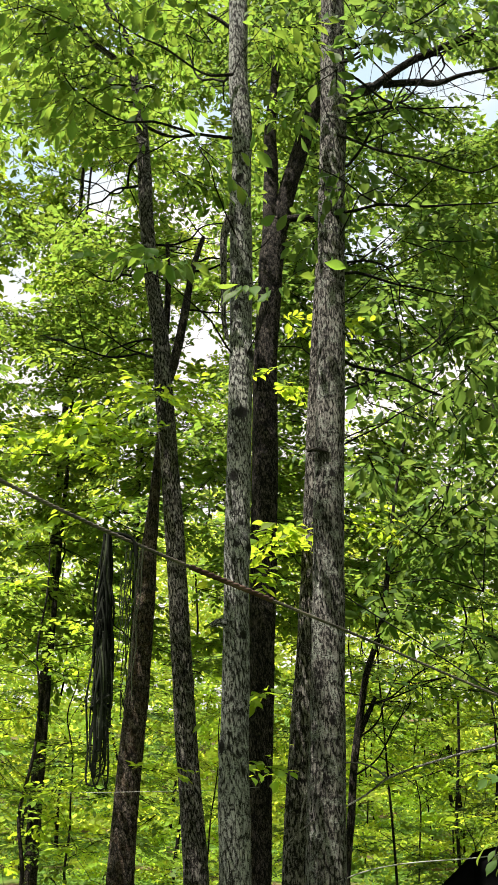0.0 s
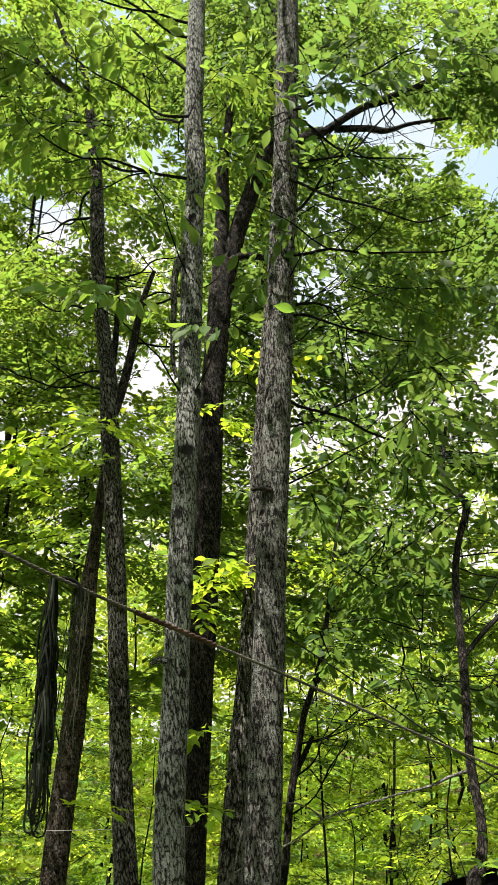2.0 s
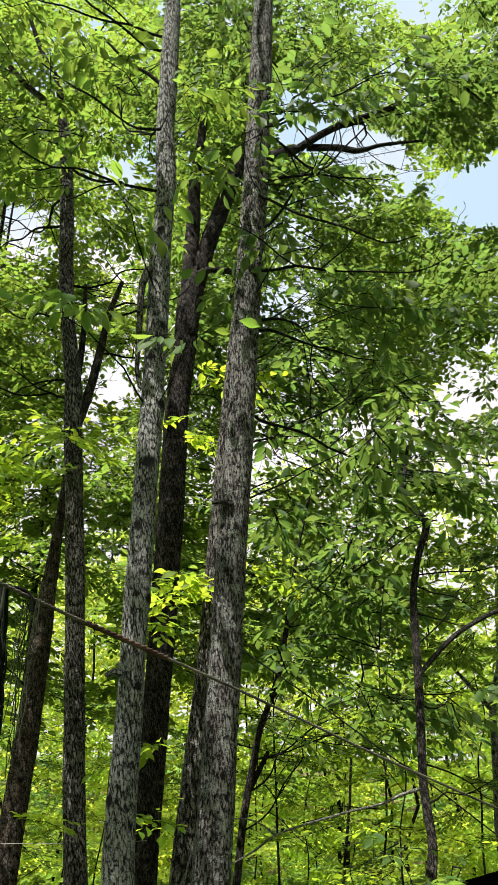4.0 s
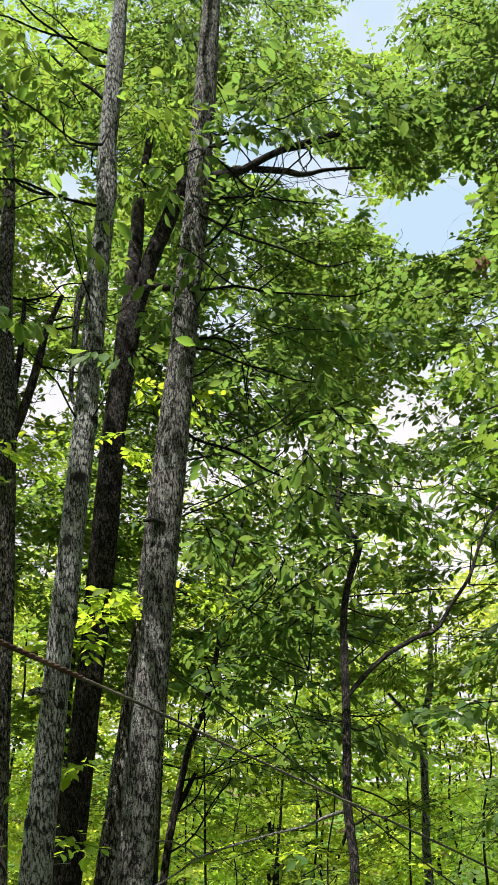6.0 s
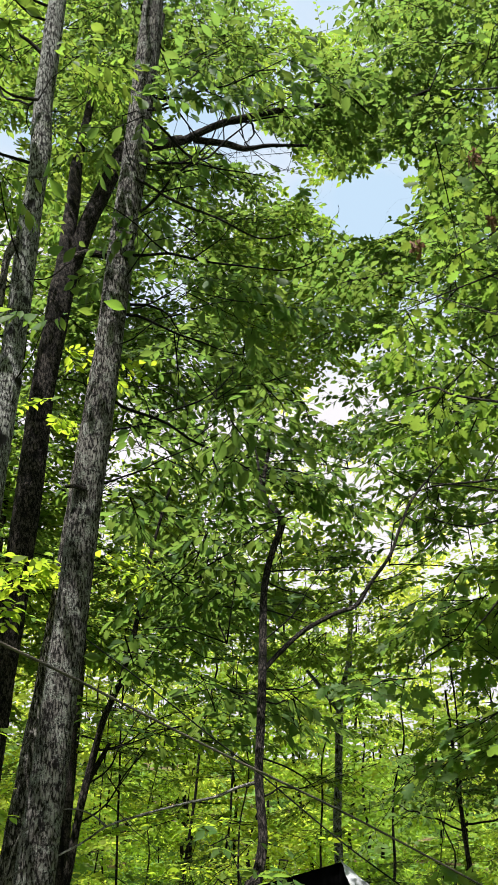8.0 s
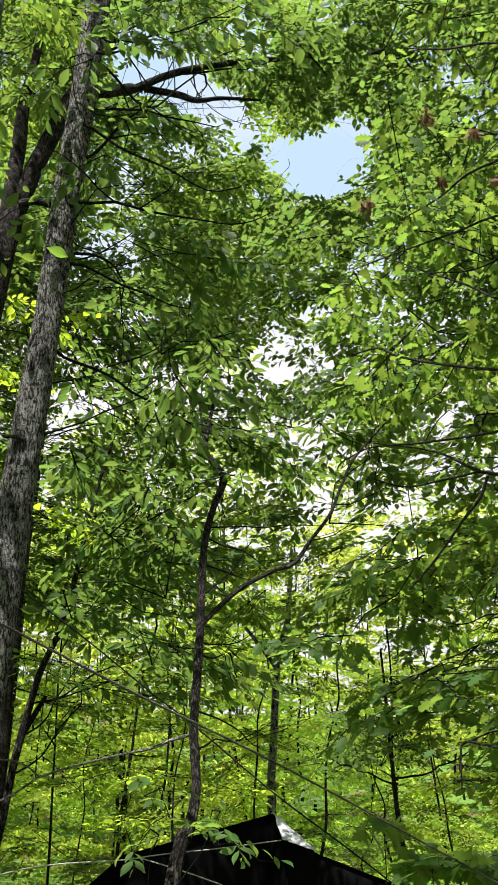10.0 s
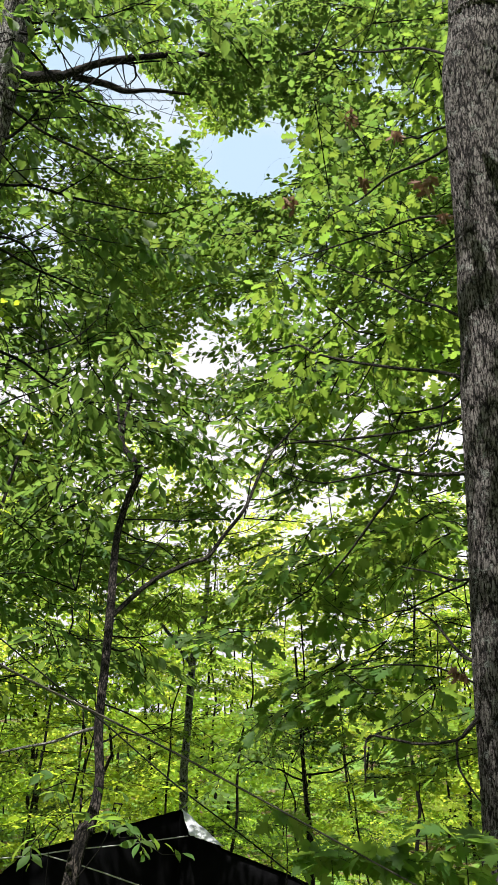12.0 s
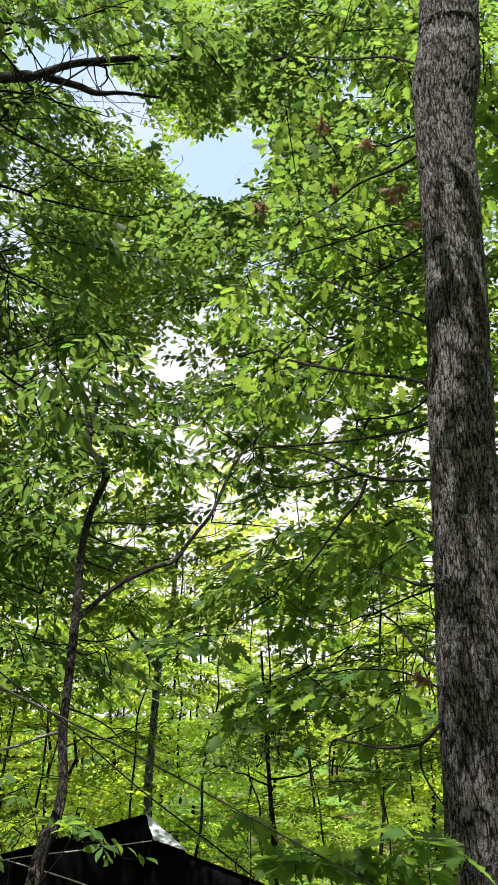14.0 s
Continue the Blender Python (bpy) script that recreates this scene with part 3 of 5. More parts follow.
MAIN_STUB = [(0.49, 5.48, 3.92, 0.018), (0.42, 5.49, 3.94, 0.014), (0.36, 5.49, 3.93, 0.011)]
BACK_STEM = [(0.31, 8.60, -0.25, 0.146), (0.38, 8.59, 1.40, 0.117), (0.46, 8.59, 2.59, 0.107), (0.55, 8.58, 3.57, 0.104), (0.62, 8.58, 4.65, 0.102), (0.69, 8.57, 5.84, 0.099), (0.81, 8.56, 7.52, 0.092), (0.95, 8.55, 9.44, 0.082), (1.10, 8.53, 11.83, 0.041)]
LEAN_STEM = [(-0.41, 9.99, -0.25, 0.155), (-0.50, 9.99, 1.37, 0.124), (-0.58, 9.98, 2.21, 0.112), (-0.66, 9.98, 3.02, 0.107), (-0.78, 9.97, 4.50, 0.104), (-0.91, 9.96, 5.82, 0.099), (-0.99, 9.95, 6.60, 0.109), (-1.05, 9.94, 7.27, 0.095), (-1.18, 9.93, 8.05, 0.088), (-1.28, 9.92, 8.88, 0.088), (-1.35, 9.91, 9.75, 0.088), (-1.45, 9.89, 10.67, 0.080), (-1.57, 9.88, 11.34, 0.066), (-1.81, 9.83, 11.55, 0.046), (-2.08, 9.78, 11.75, 0.038), (-2.32, 9.73, 12.02, 0.030)]
LEAN_TOP = [(-1.56, 9.88, 11.29, 0.058), (-1.67, 9.86, 11.94, 0.042), (-1.93, 9.81, 12.41, 0.035), (-2.16, 9.76, 13.01, 0.027)]
LEAN_FORK = [(-0.97, 9.95, 6.67, 0.068), (-0.86, 9.96, 7.09, 0.057), (-0.77, 9.97, 7.68, 0.050), (-0.70, 9.98, 8.25, 0.039), (-0.57, 9.98, 8.75, 0.028)]
LEAN_FORK_B = [(-1.03, 10.15, 7.23, 0.047), (-1.01, 10.15, 7.71, 0.042), (-1.01, 10.15, 8.20, 0.034), (-1.04, 10.15, 8.78, 0.025)]
LEAN_LIMB = [(-1.44, 9.90, 10.53, 0.028), (-1.24, 9.92, 10.39, 0.025), (-1.01, 9.95, 10.32, 0.019), (-0.68, 9.98, 10.37, 0.011)]
LOW_STEM = [(-1.38, 10.91, -0.25, 0.183), (-1.34, 10.92, 1.35, 0.146), (-1.31, 10.92, 2.27, 0.137), (-1.24, 10.93, 3.47, 0.125), (-1.21, 10.93, 4.44, 0.114), (-1.18, 10.94, 5.13, 0.089), (-1.15, 10.94, 5.64, 0.066), (-1.11, 10.94, 6.54, 0.043), (-1.10, 10.94, 7.51, 0.026)]
CROOKED_STEM = [(0.72, 9.27, -0.25, 0.049), (0.85, 9.26, 1.38, 0.040), (0.92, 9.25, 1.93, 0.038), (0.97, 9.25, 2.41, 0.036), (1.06, 9.24, 2.92, 0.034), (1.12, 9.23, 3.21, 0.032), (1.26, 9.21, 3.61, 0.030), (1.34, 9.20, 3.99, 0.027), (1.40, 9.19, 4.39, 0.023), (1.49, 9.18, 4.99, 0.017), (1.65, 9.15, 5.73, 0.013)]
CROOKED_LIMB = [(1.00, 9.25, 2.61, 0.028), (1.10, 9.23, 2.81, 0.026), (1.19, 9.22, 2.99, 0.018)]
SAPLING_STEM = [(1.10, 5.13, -0.25, 0.051), (1.57, 5.66, 1.55, 0.041), (1.65, 5.74, 1.72, 0.037), (1.71, 5.83, 1.87, 0.032), (1.75, 5.92, 2.03, 0.029), (1.78, 6.12, 2.35, 0.030), (1.87, 6.41, 2.75, 0.029), (1.96, 6.70, 3.21, 0.030), (2.04, 6.98, 3.72, 0.028), (2.11, 7.17, 4.01, 0.029), (2.19, 7.25, 4.29, 0.028), (2.30, 7.33, 4.59, 0.031), (2.27, 7.44, 4.75, 0.029), (2.21, 7.56, 4.92, 0.023), (2.23, 7.66, 5.13, 0.017), (2.29, 7.75, 5.41, 0.016), (2.31, 7.74, 5.55, 0.011)]
SAPLING_TIP = [(2.20, 7.56, 4.92, 0.016), (2.19, 7.67, 5.18, 0.013), (2.19, 7.77, 5.43, 0.011), (2.15, 7.78, 5.63, 0.007)]
SAPLING_FORK = [(1.96, 6.69, 3.17, 0.019), (2.10, 6.76, 3.32, 0.019), (2.31, 6.80, 3.52, 0.018), (2.59, 6.82, 3.69, 0.018), (2.76, 6.86, 3.77, 0.017), (2.92, 6.91, 3.99, 0.016), (3.11, 6.94, 4.25, 0.014), (3.25, 6.98, 4.56, 0.013), (3.40, 7.03, 4.84, 0.011), (3.70, 7.00, 5.21, 0.008)]
SAPLING_LIMB = [(1.79, 6.12, 2.34, 0.012), (1.65, 6.15, 2.30, 0.011), (1.51, 6.13, 2.24, 0.010), (1.34, 6.12, 2.20, 0.008), (1.14, 6.00, 2.14, 0.007), (1.00, 6.02, 2.10, 0.007), (0.83, 6.05, 2.04, 0.007), (0.70, 6.07, 1.95, 0.006), (0.55, 6.08, 1.87, 0.005)]
SLIM_STEM = [(8.23, 22.64, -0.25, 0.133), (8.22, 22.64, 2.68, 0.106), (8.21, 22.65, 3.55, 0.099), (8.27, 22.63, 4.58, 0.093), (8.32, 22.61, 5.92, 0.094), (8.40, 22.58, 6.48, 0.087), (8.58, 22.51, 7.19, 0.080), (8.63, 22.49, 7.92, 0.066), (8.70, 22.47, 9.12, 0.045)]
SLIM_LIMB = [(8.31, 22.61, 6.06, 0.058), (7.94, 22.74, 6.58, 0.051), (7.51, 22.88, 7.14, 0.036)]
OAK_STEM = [(4.06, 5.00, -0.25, 0.316), (4.08, 4.99, 1.46, 0.253), (4.09, 4.98, 1.98, 0.242), (4.10, 4.97, 2.66, 0.234), (4.13, 4.95, 3.39, 0.229), (4.15, 4.93, 4.21, 0.228), (4.19, 4.90, 5.11, 0.228), (4.22, 4.87, 6.11, 0.229), (4.23, 4.86, 6.65, 0.230), (4.25, 4.85, 7.17, 0.242), (4.29, 4.82, 7.65, 0.277), (4.33, 4.78, 8.08, 0.246), (4.35, 4.76, 8.47, 0.248), (4.54, 4.59, 12.06, 0.124)]
OAK_LIMB_A = [(4.14, 5.07, 4.76, 0.017), (4.07, 5.37, 4.97, 0.015), (3.95, 5.81, 5.20, 0.013), (3.80, 6.26, 5.45, 0.012), (3.68, 6.67, 5.71, 0.011), (3.62, 6.92, 5.91, 0.010), (3.53, 7.30, 6.02, 0.007)]
OAK_LIMB_B = [(4.13, 5.08, 4.54, 0.014), (4.10, 5.47, 4.59, 0.012), (3.98, 5.92, 4.68, 0.011), (3.79, 6.50, 4.82, 0.010), (3.58, 7.05, 4.97, 0.008), (3.44, 7.34, 4.94, 0.005)]
OAK_LIMB_C = [(4.02, 5.04, 4.02, 0.016), (3.84, 5.29, 4.07, 0.015), (3.79, 5.57, 4.19, 0.013), (3.74, 5.72, 4.28, 0.012), (3.66, 5.99, 4.49, 0.010), (3.56, 6.28, 4.65, 0.007), (3.32, 6.62, 4.80, 0.004)]
OAK_LIMB_D = [(3.77, 5.58, 4.17, 0.013), (3.71, 5.61, 4.01, 0.012), (3.65, 5.77, 3.88, 0.010), (3.59, 5.92, 3.74, 0.009), (3.52, 6.07, 3.60, 0.008), (3.43, 6.23, 3.46, 0.005)]
OAK_LIMB_E = [(3.72, 5.61, 4.21, 0.009), (3.60, 5.91, 4.24, 0.008), (3.43, 6.23, 4.28, 0.007), (3.26, 6.54, 4.46, 0.006)]
OAK_LIMB_F = [(3.91, 5.00, 2.43, 0.016), (3.80, 5.07, 2.30, 0.014), (3.75, 5.11, 2.25, 0.011), (3.62, 5.31, 2.24, 0.009), (3.50, 5.51, 2.29, 0.008), (3.44, 5.66, 2.30, 0.007), (3.42, 5.67, 2.03, 0.005)]
OAK_LIMB_G = [(3.75, 5.11, 2.25, 0.009), (3.75, 5.11, 2.10, 0.007), (3.75, 4.99, 1.95, 0.006), (3.75, 4.87, 1.85, 0.004)]
OAK_LIMB_H = [(4.02, 5.16, 2.73, 0.013), (4.04, 5.40, 2.85, 0.012), (4.08, 5.61, 3.01, 0.010), (4.12, 5.83, 3.18, 0.008), (4.12, 6.19, 3.41, 0.006)]
OAK_LIMB_I = [(4.18, 5.04, 5.23, 0.012), (4.10, 5.35, 5.54, 0.011), (4.04, 5.64, 5.77, 0.010), (3.96, 5.93, 6.06, 0.009), (3.88, 6.56, 6.60, 0.007), (3.81, 7.16, 7.13, 0.005)]
OAK_LIMB_J = [(4.21, 5.02, 7.00, 0.015), (4.17, 5.42, 7.08, 0.013), (4.05, 5.87, 7.19, 0.011), (4.04, 6.35, 7.29, 0.009), (3.95, 6.86, 7.40, 0.005)]
OAK_LIMB_K = [(4.17, 5.04, 6.21, 0.012), (4.12, 5.58, 6.56, 0.011), (4.01, 6.13, 6.73, 0.010), (3.85, 6.69, 6.89, 0.008), (3.58, 7.27, 6.98, 0.005)]
OAK_LIMB_L = [(3.98, 5.06, 3.28, 0.011), (3.92, 5.23, 3.30, 0.010), (3.86, 5.40, 3.39, 0.007), (3.79, 5.68, 3.50, 0.005)]
OAK_LIMB_M = [(4.31, 4.93, 7.78, 0.013), (4.34, 5.67, 8.65, 0.013), (4.31, 6.42, 9.30, 0.010), (4.25, 7.15, 10.01, 0.009)]
GREY_STUB = [(-0.12, 5.12, 2.76, 0.026), (-0.16, 5.12, 2.77, 0.020), (-0.19, 5.12, 2.76, 0.017), (-0.21, 5.12, 2.75, 0.011)]
DEAD_TWIG_A = [(0.36, 5.44, 1.98, 0.005), (0.32, 5.44, 1.95, 0.005), (0.29, 5.45, 1.87, 0.005), (0.26, 5.45, 1.73, 0.005), (0.20, 5.45, 1.64, 0.003), (0.15, 5.45, 1.58, 0.003)]
DEAD_TWIG_B = [(0.35, 5.44, 1.78, 0.005), (0.31, 5.45, 1.76, 0.005), (0.26, 5.45, 1.73, 0.005), (0.19, 5.45, 1.66, 0.003)]
SAPLING_SPUR = [(0.83, 6.05, 2.04, 0.007), (0.77, 6.06, 2.09, 0.005), (0.67, 6.07, 2.13, 0.005), (0.56, 6.08, 2.13, 0.004)]
TENT_LINE = [(1.54, 9.94, 0.98, 0.006), (1.79, 10.00, 1.34, 0.006), (2.17, 10.09, 1.65, 0.006), (3.68, 9.93, 2.06, 0.006), (3.94, 9.41, 1.69, 0.006), (4.37, 8.78, 1.46, 0.006), (4.88, 7.95, 1.13, 0.005)]
TENT_FLAP = [(3.68, 9.91, 2.07, 0.006), (3.93, 9.35, 1.70, 0.006), (3.85, 9.33, 1.72, 0.006), (3.63, 9.52, 1.81, 0.006)]
DARK_CORD = [(0.55, 5.48, 3.01, 0.005), (0.96, 5.47, 2.74, 0.005), (1.35, 5.44, 2.46, 0.005), (1.62, 5.49, 2.30, 0.005), (2.07, 5.41, 1.95, 0.005), (2.59, 5.25, 1.57, 0.005), (3.29, 4.93, 0.98, 0.005)]
WHITE_CORD = [(-2.58, 10.07, 2.18, 0.006), (-1.95, 10.21, 2.20, 0.006), (-1.18, 10.33, 2.22, 0.006), (-0.33, 10.50, 2.25, 0.006), (0.12, 11.30, 2.33, 0.007)]
DEAD_CLUSTERS = [(3.78, 4.97, 6.36, 0.073), (3.35, 6.50, 7.16, 0.056), (3.68, 5.87, 7.76, 0.058), (3.85, 5.41, 7.22, 0.046), (3.87, 4.90, 6.03, 0.039), (3.65, 5.65, 6.86, 0.047), (3.67, 4.92, 2.62, 0.038)]
ROPE_LINE = [(-0.53, 1.67, 2.28, 0.004), (-0.24, 1.94, 2.21, 0.004), (0.26, 2.59, 2.17, 0.004), (0.74, 2.97, 2.06, 0.004), (1.44, 3.40, 1.88, 0.004), (2.59, 3.96, 1.51, 0.005), (3.09, 4.10, 1.33, 0.004)]
GREY_CROWN = [
    (-1.33, 4.40, 6.26, 0.46, 0.35, 18),
    (-0.91, 4.71, 6.15, 0.43, 0.35, 13),
    (-0.44, 4.98, 6.87, 0.39, 0.34, 10),
    (-0.60, 4.76, 4.77, 0.20, 0.31, 9),
    (-0.25, 4.79, 5.59, 0.15, 0.22, 4),
    (0.12, 5.00, 7.00, 0.30, 0.26, 9),
    (0.13, 4.80, 4.68, 0.10, 0.13, 3),
]
MAIN_CROWN = [
    (0.89, 5.12, 7.03, 0.40, 0.69, 18),
    (1.08, 5.29, 5.86, 0.58, 0.53, 24),
    (1.33, 5.23, 5.31, 0.55, 0.45, 21),
    (0.49, 5.38, 6.90, 0.29, 0.23, 4),
    (0.85, 5.33, 6.54, 0.22, 0.22, 3),
    (1.25, 5.20, 7.72, 0.63, 0.63, 15),
    (1.31, 5.03, 4.28, 0.31, 0.31, 8),
    (1.55, 4.92, 7.20, 0.53, 0.53, 12),
]
LEAN_CROWN = [
    (-2.83, 10.11, 11.68, 1.37, 1.12, 96),
    (-1.09, 9.94, 11.71, 1.18, 0.92, 94),
    (0.33, 10.99, 12.56, 0.82, 1.10, 68),
    (-1.89, 9.31, 9.87, 0.82, 0.52, 42),
    (-0.73, 9.97, 9.53, 0.60, 0.60, 37),
    (-2.81, 8.55, 11.02, 0.92, 0.62, 20),
]
LOW_CROWN = [
    (-1.95, 9.30, 6.00, 1.08, 0.50, 45),
    (-1.34, 9.91, 5.80, 0.78, 0.52, 30),
    (-2.14, 8.74, 5.36, 0.70, 0.31, 18),
    (-0.69, 10.48, 6.48, 0.55, 0.65, 16),
    (-1.89, 10.33, 5.48, 0.98, 0.45, 16),
]
LOW_SPRIG = [
    (-0.85, 8.46, 2.28, 0.20, 0.05, 6),
    (-2.08, 8.76, 2.18, 0.27, 0.13, 7),
    (-1.72, 8.83, 2.14, 0.16, 0.13, 4),
]
BACK_CROWN = [
    (0.30, 8.19, 4.35, 0.31, 0.23, 16),
    (0.07, 8.20, 3.94, 0.20, 0.20, 8),
    (0.20, 8.20, 4.15, 0.26, 0.20, 9),
    (0.08, 8.20, 2.90, 0.15, 0.10, 6),
    (0.11, 8.20, 2.30, 0.15, 0.10, 6),
    (1.03, 8.34, 4.40, 0.26, 0.31, 9),
    (0.73, 8.97, 7.00, 0.50, 0.37, 10),
    (0.49, 9.49, 6.30, 0.38, 0.56, 12),
    (0.17, 8.60, 6.11, 0.17, 0.23, 4),
]
FORK_CROWN = [
    (4.10, 12.63, 13.96, 1.29, 0.94, 58),
    (4.87, 12.37, 13.52, 0.69, 0.58, 29),
    (5.91, 12.48, 14.95, 1.37, 0.99, 58),
    (5.12, 12.27, 15.83, 1.89, 0.88, 52),
    (2.56, 12.50, 14.91, 1.08, 0.72, 18),
    (7.05, 11.89, 15.31, 1.39, 1.39, 58),
    (6.93, 10.80, 15.46, 1.47, 0.73, 39),
    (0.79, 12.68, 15.02, 1.44, 1.20, 46),
    (1.94, 13.06, 12.95, 0.68, 1.13, 29),
    (3.75, 12.14, 13.57, 0.91, 0.68, 31),
    (4.02, 11.35, 13.05, 0.60, 0.40, 26),
    (4.52, 11.12, 13.60, 0.65, 0.40, 26),
    (5.05, 10.90, 14.00, 0.65, 0.40, 26),
]
CROOKED_CROWN = [
    (1.56, 9.37, 5.57, 1.00, 1.19, 27),
    (2.01, 9.08, 4.53, 0.95, 0.95, 24),
    (1.48, 8.88, 3.75, 0.90, 0.74, 20),
    (1.79, 8.82, 3.11, 0.89, 0.48, 12),
    (1.66, 9.86, 7.22, 0.91, 1.12, 16),
]
SAPLING_CROWN = [
    (2.00, 8.74, 6.50, 1.14, 0.73, 49),
    (1.81, 8.57, 5.49, 0.84, 0.68, 35),
    (1.78, 7.97, 4.36, 0.82, 0.61, 46),
    (1.89, 7.54, 3.57, 0.76, 0.51, 40),
    (2.73, 8.35, 5.33, 0.68, 0.68, 32),
    (2.97, 8.69, 6.57, 0.91, 0.66, 40),
    (3.18, 7.99, 5.51, 0.82, 0.60, 46),
    (2.33, 7.21, 3.13, 0.49, 0.37, 16),
    (1.72, 7.16, 2.95, 0.53, 0.36, 16),
    (3.42, 7.68, 4.45, 0.77, 0.63, 24),
    (1.60, 8.29, 5.45, 0.89, 0.89, 18),
    (1.45, 7.92, 4.18, 0.74, 0.61, 16),
]
SAPLING_LOW = [
    (1.75, 5.40, 1.85, 0.30, 0.20, 6),
    (1.51, 5.88, 1.99, 0.28, 0.14, 3),
    (1.39, 5.49, 1.65, 0.17, 0.10, 2),
]
OAK_CROWN = [
    (4.86, 7.25, 10.77, 1.26, 0.77, 24),
    (4.85, 6.54, 9.08, 0.67, 0.76, 24),
    (4.66, 6.90, 8.16, 0.97, 0.73, 27),
    (4.51, 6.28, 6.66, 0.63, 0.56, 21),
    (4.32, 7.57, 7.56, 0.88, 0.64, 22),
    (4.35, 7.10, 6.33, 0.95, 0.51, 26),
    (4.09, 7.24, 5.60, 0.91, 0.49, 26),
    (4.33, 6.64, 5.16, 0.66, 0.40, 11),
    (3.93, 7.77, 6.06, 0.82, 0.67, 24),
    (3.96, 6.86, 4.07, 0.88, 0.57, 32),
    (4.38, 6.37, 4.03, 0.49, 0.55, 18),
    (3.66, 7.24, 3.59, 0.76, 0.51, 24),
    (4.10, 6.43, 3.14, 0.76, 0.53, 27),
    (4.08, 5.85, 2.55, 0.38, 0.33, 10),
]
OAK_CROWN_FAR = [
    (5.33, 5.49, 8.49, 0.42, 0.78, 33),
    (5.62, 5.90, 7.73, 0.36, 0.36, 21),
    (3.64, 6.35, 2.87, 0.48, 0.26, 27),
    (4.42, 6.11, 6.05, 0.36, 0.31, 21),
]
LOW_MAPLE = [
    (2.71, 4.81, 1.60, 0.32, 0.16, 11),
    (3.11, 4.57, 1.60, 0.32, 0.16, 11),
    (2.67, 5.27, 1.80, 0.24, 0.14, 7),
    (3.29, 4.46, 1.72, 0.16, 0.13, 5),
    (2.92, 4.90, 1.52, 0.30, 0.14, 9),
]
MID_LEFT = [
    (-4.97, 19.37, 15.48, 2.44, 2.16, 150),
    (-4.05, 20.61, 13.35, 2.13, 1.70, 110),
    (-5.06, 18.31, 11.76, 1.40, 1.65, 80),
    (-1.87, 21.92, 16.94, 1.90, 1.90, 70),
    (-3.84, 21.66, 19.42, 2.67, 1.84, 90),
    (-3.80, 17.59, 7.17, 1.56, 1.22, 80),
    (-1.01, 19.97, 8.71, 1.63, 1.50, 70),
]
MID_HALO = [
    (4.99, 18.41, 16.79, 1.87, 1.29, 110),
    (7.06, 18.81, 16.70, 1.78, 1.04, 90),
    (4.08, 18.62, 14.68, 1.77, 1.09, 70),
    (8.00, 18.44, 16.22, 1.32, 0.88, 50),
    (3.52, 18.67, 16.45, 1.57, 1.42, 80),
    (4.13, 18.55, 13.96, 1.61, 1.34, 80),
]
MID_DARK = [
    (7.96, 15.15, 3.89, 1.22, 1.22, 64),
    (8.80, 15.84, 5.04, 1.19, 0.76, 36),
    (7.09, 14.47, 2.97, 0.85, 1.04, 36),
    (8.95, 14.60, 3.41, 0.71, 0.91, 24),
]
MID_RIGHT = [
    (10.43, 16.03, 14.39, 1.89, 2.03, 100),
    (10.22, 14.98, 8.09, 1.47, 1.81, 90),
    (11.29, 12.91, 15.28, 1.42, 2.58, 90),
    (11.62, 13.94, 10.40, 1.07, 2.60, 80),
    (10.58, 14.73, 5.29, 1.41, 1.41, 90),
]

# ---- ground ----
def ground_z(x, y):
    r = np.hypot(x, y)
    hill = np.clip(r - 22, 0, 70)
    return 0.0030 * hill ** 2 + 0.12 * np.sin(x * 0.5) * np.cos(y * 0.37) * np.clip(r / 12 - 0.3, 0, 1)


def make_ground():
    rad = np.concatenate([np.linspace(0, 30, 46), np.geomspace(31, 1500, 60)])
    th = np.linspace(0, 2 * math.pi, 145)[:-1]
    Rr, Th = np.meshgrid(rad, th, indexing="ij")
    x, y = Rr * np.sin(Th), Rr * np.cos(Th)
    z = ground_z(x, y) + RNG.normal(size=x.shape) * 0.015
    i, j = np.meshgrid(np.arange(len(rad) - 1), np.arange(144), indexing="ij")
    k = (j + 1) % 144
    f = np.stack([i * 144 + j, (i + 1) * 144 + j, (i + 1) * 144 + k, i * 144 + k], -1).reshape(-1, 4)
    g = new("ground", mesh_from("ground", np.stack([x, y, z], -1).reshape(-1, 3), f, [GROUND], True))
    tagged(g, "brown leaf-litter forest floor rising to a green hillside", "ground", "", "structure")


make_ground()


# ---- the large trees ----
GREY_SCARS = ((2.12, -50, 0.04), (2.7, 30, 0.034), (3.2, 55, 0.04), (3.62, -20, 0.036), (4.02, 8, 0.058), (4.42, 50, 0.048), (4.75, -25, 0.038), (5.0, 30, 0.036), (5.75, -10, 0.04), (6.5, 25, 0.034))
grey_tree = tree("tree", "straight slender tree with pale grey lichen-spotted bark and scars")
stem_part("trunk", GREY_STEM, GREY_BARK, grey_tree, 76, 0.017, 0.006, (0.022, 0.08), 0.14, scars=GREY_SCARS)
stem_part("limb", GREY_LIMB_A, TWIG_BARK, grey_tree, 8, 0.06)
stem_part("limb", GREY_LIMB_B, TWIG_BARK, grey_tree, 8, 0.06)
stem_part("broken_limb", GREY_DEAD, ROUGH_BARK, grey_tree, 20, 0.012, 0.006, (0.02, 0.05), 0.7, "dead broken limb hanging against the trunk")
stem_part("branch_stub", GREY_STUB, GREY_BARK, grey_tree, 14, 0.015, 0.004, (0.015, 0.03), 0.3)
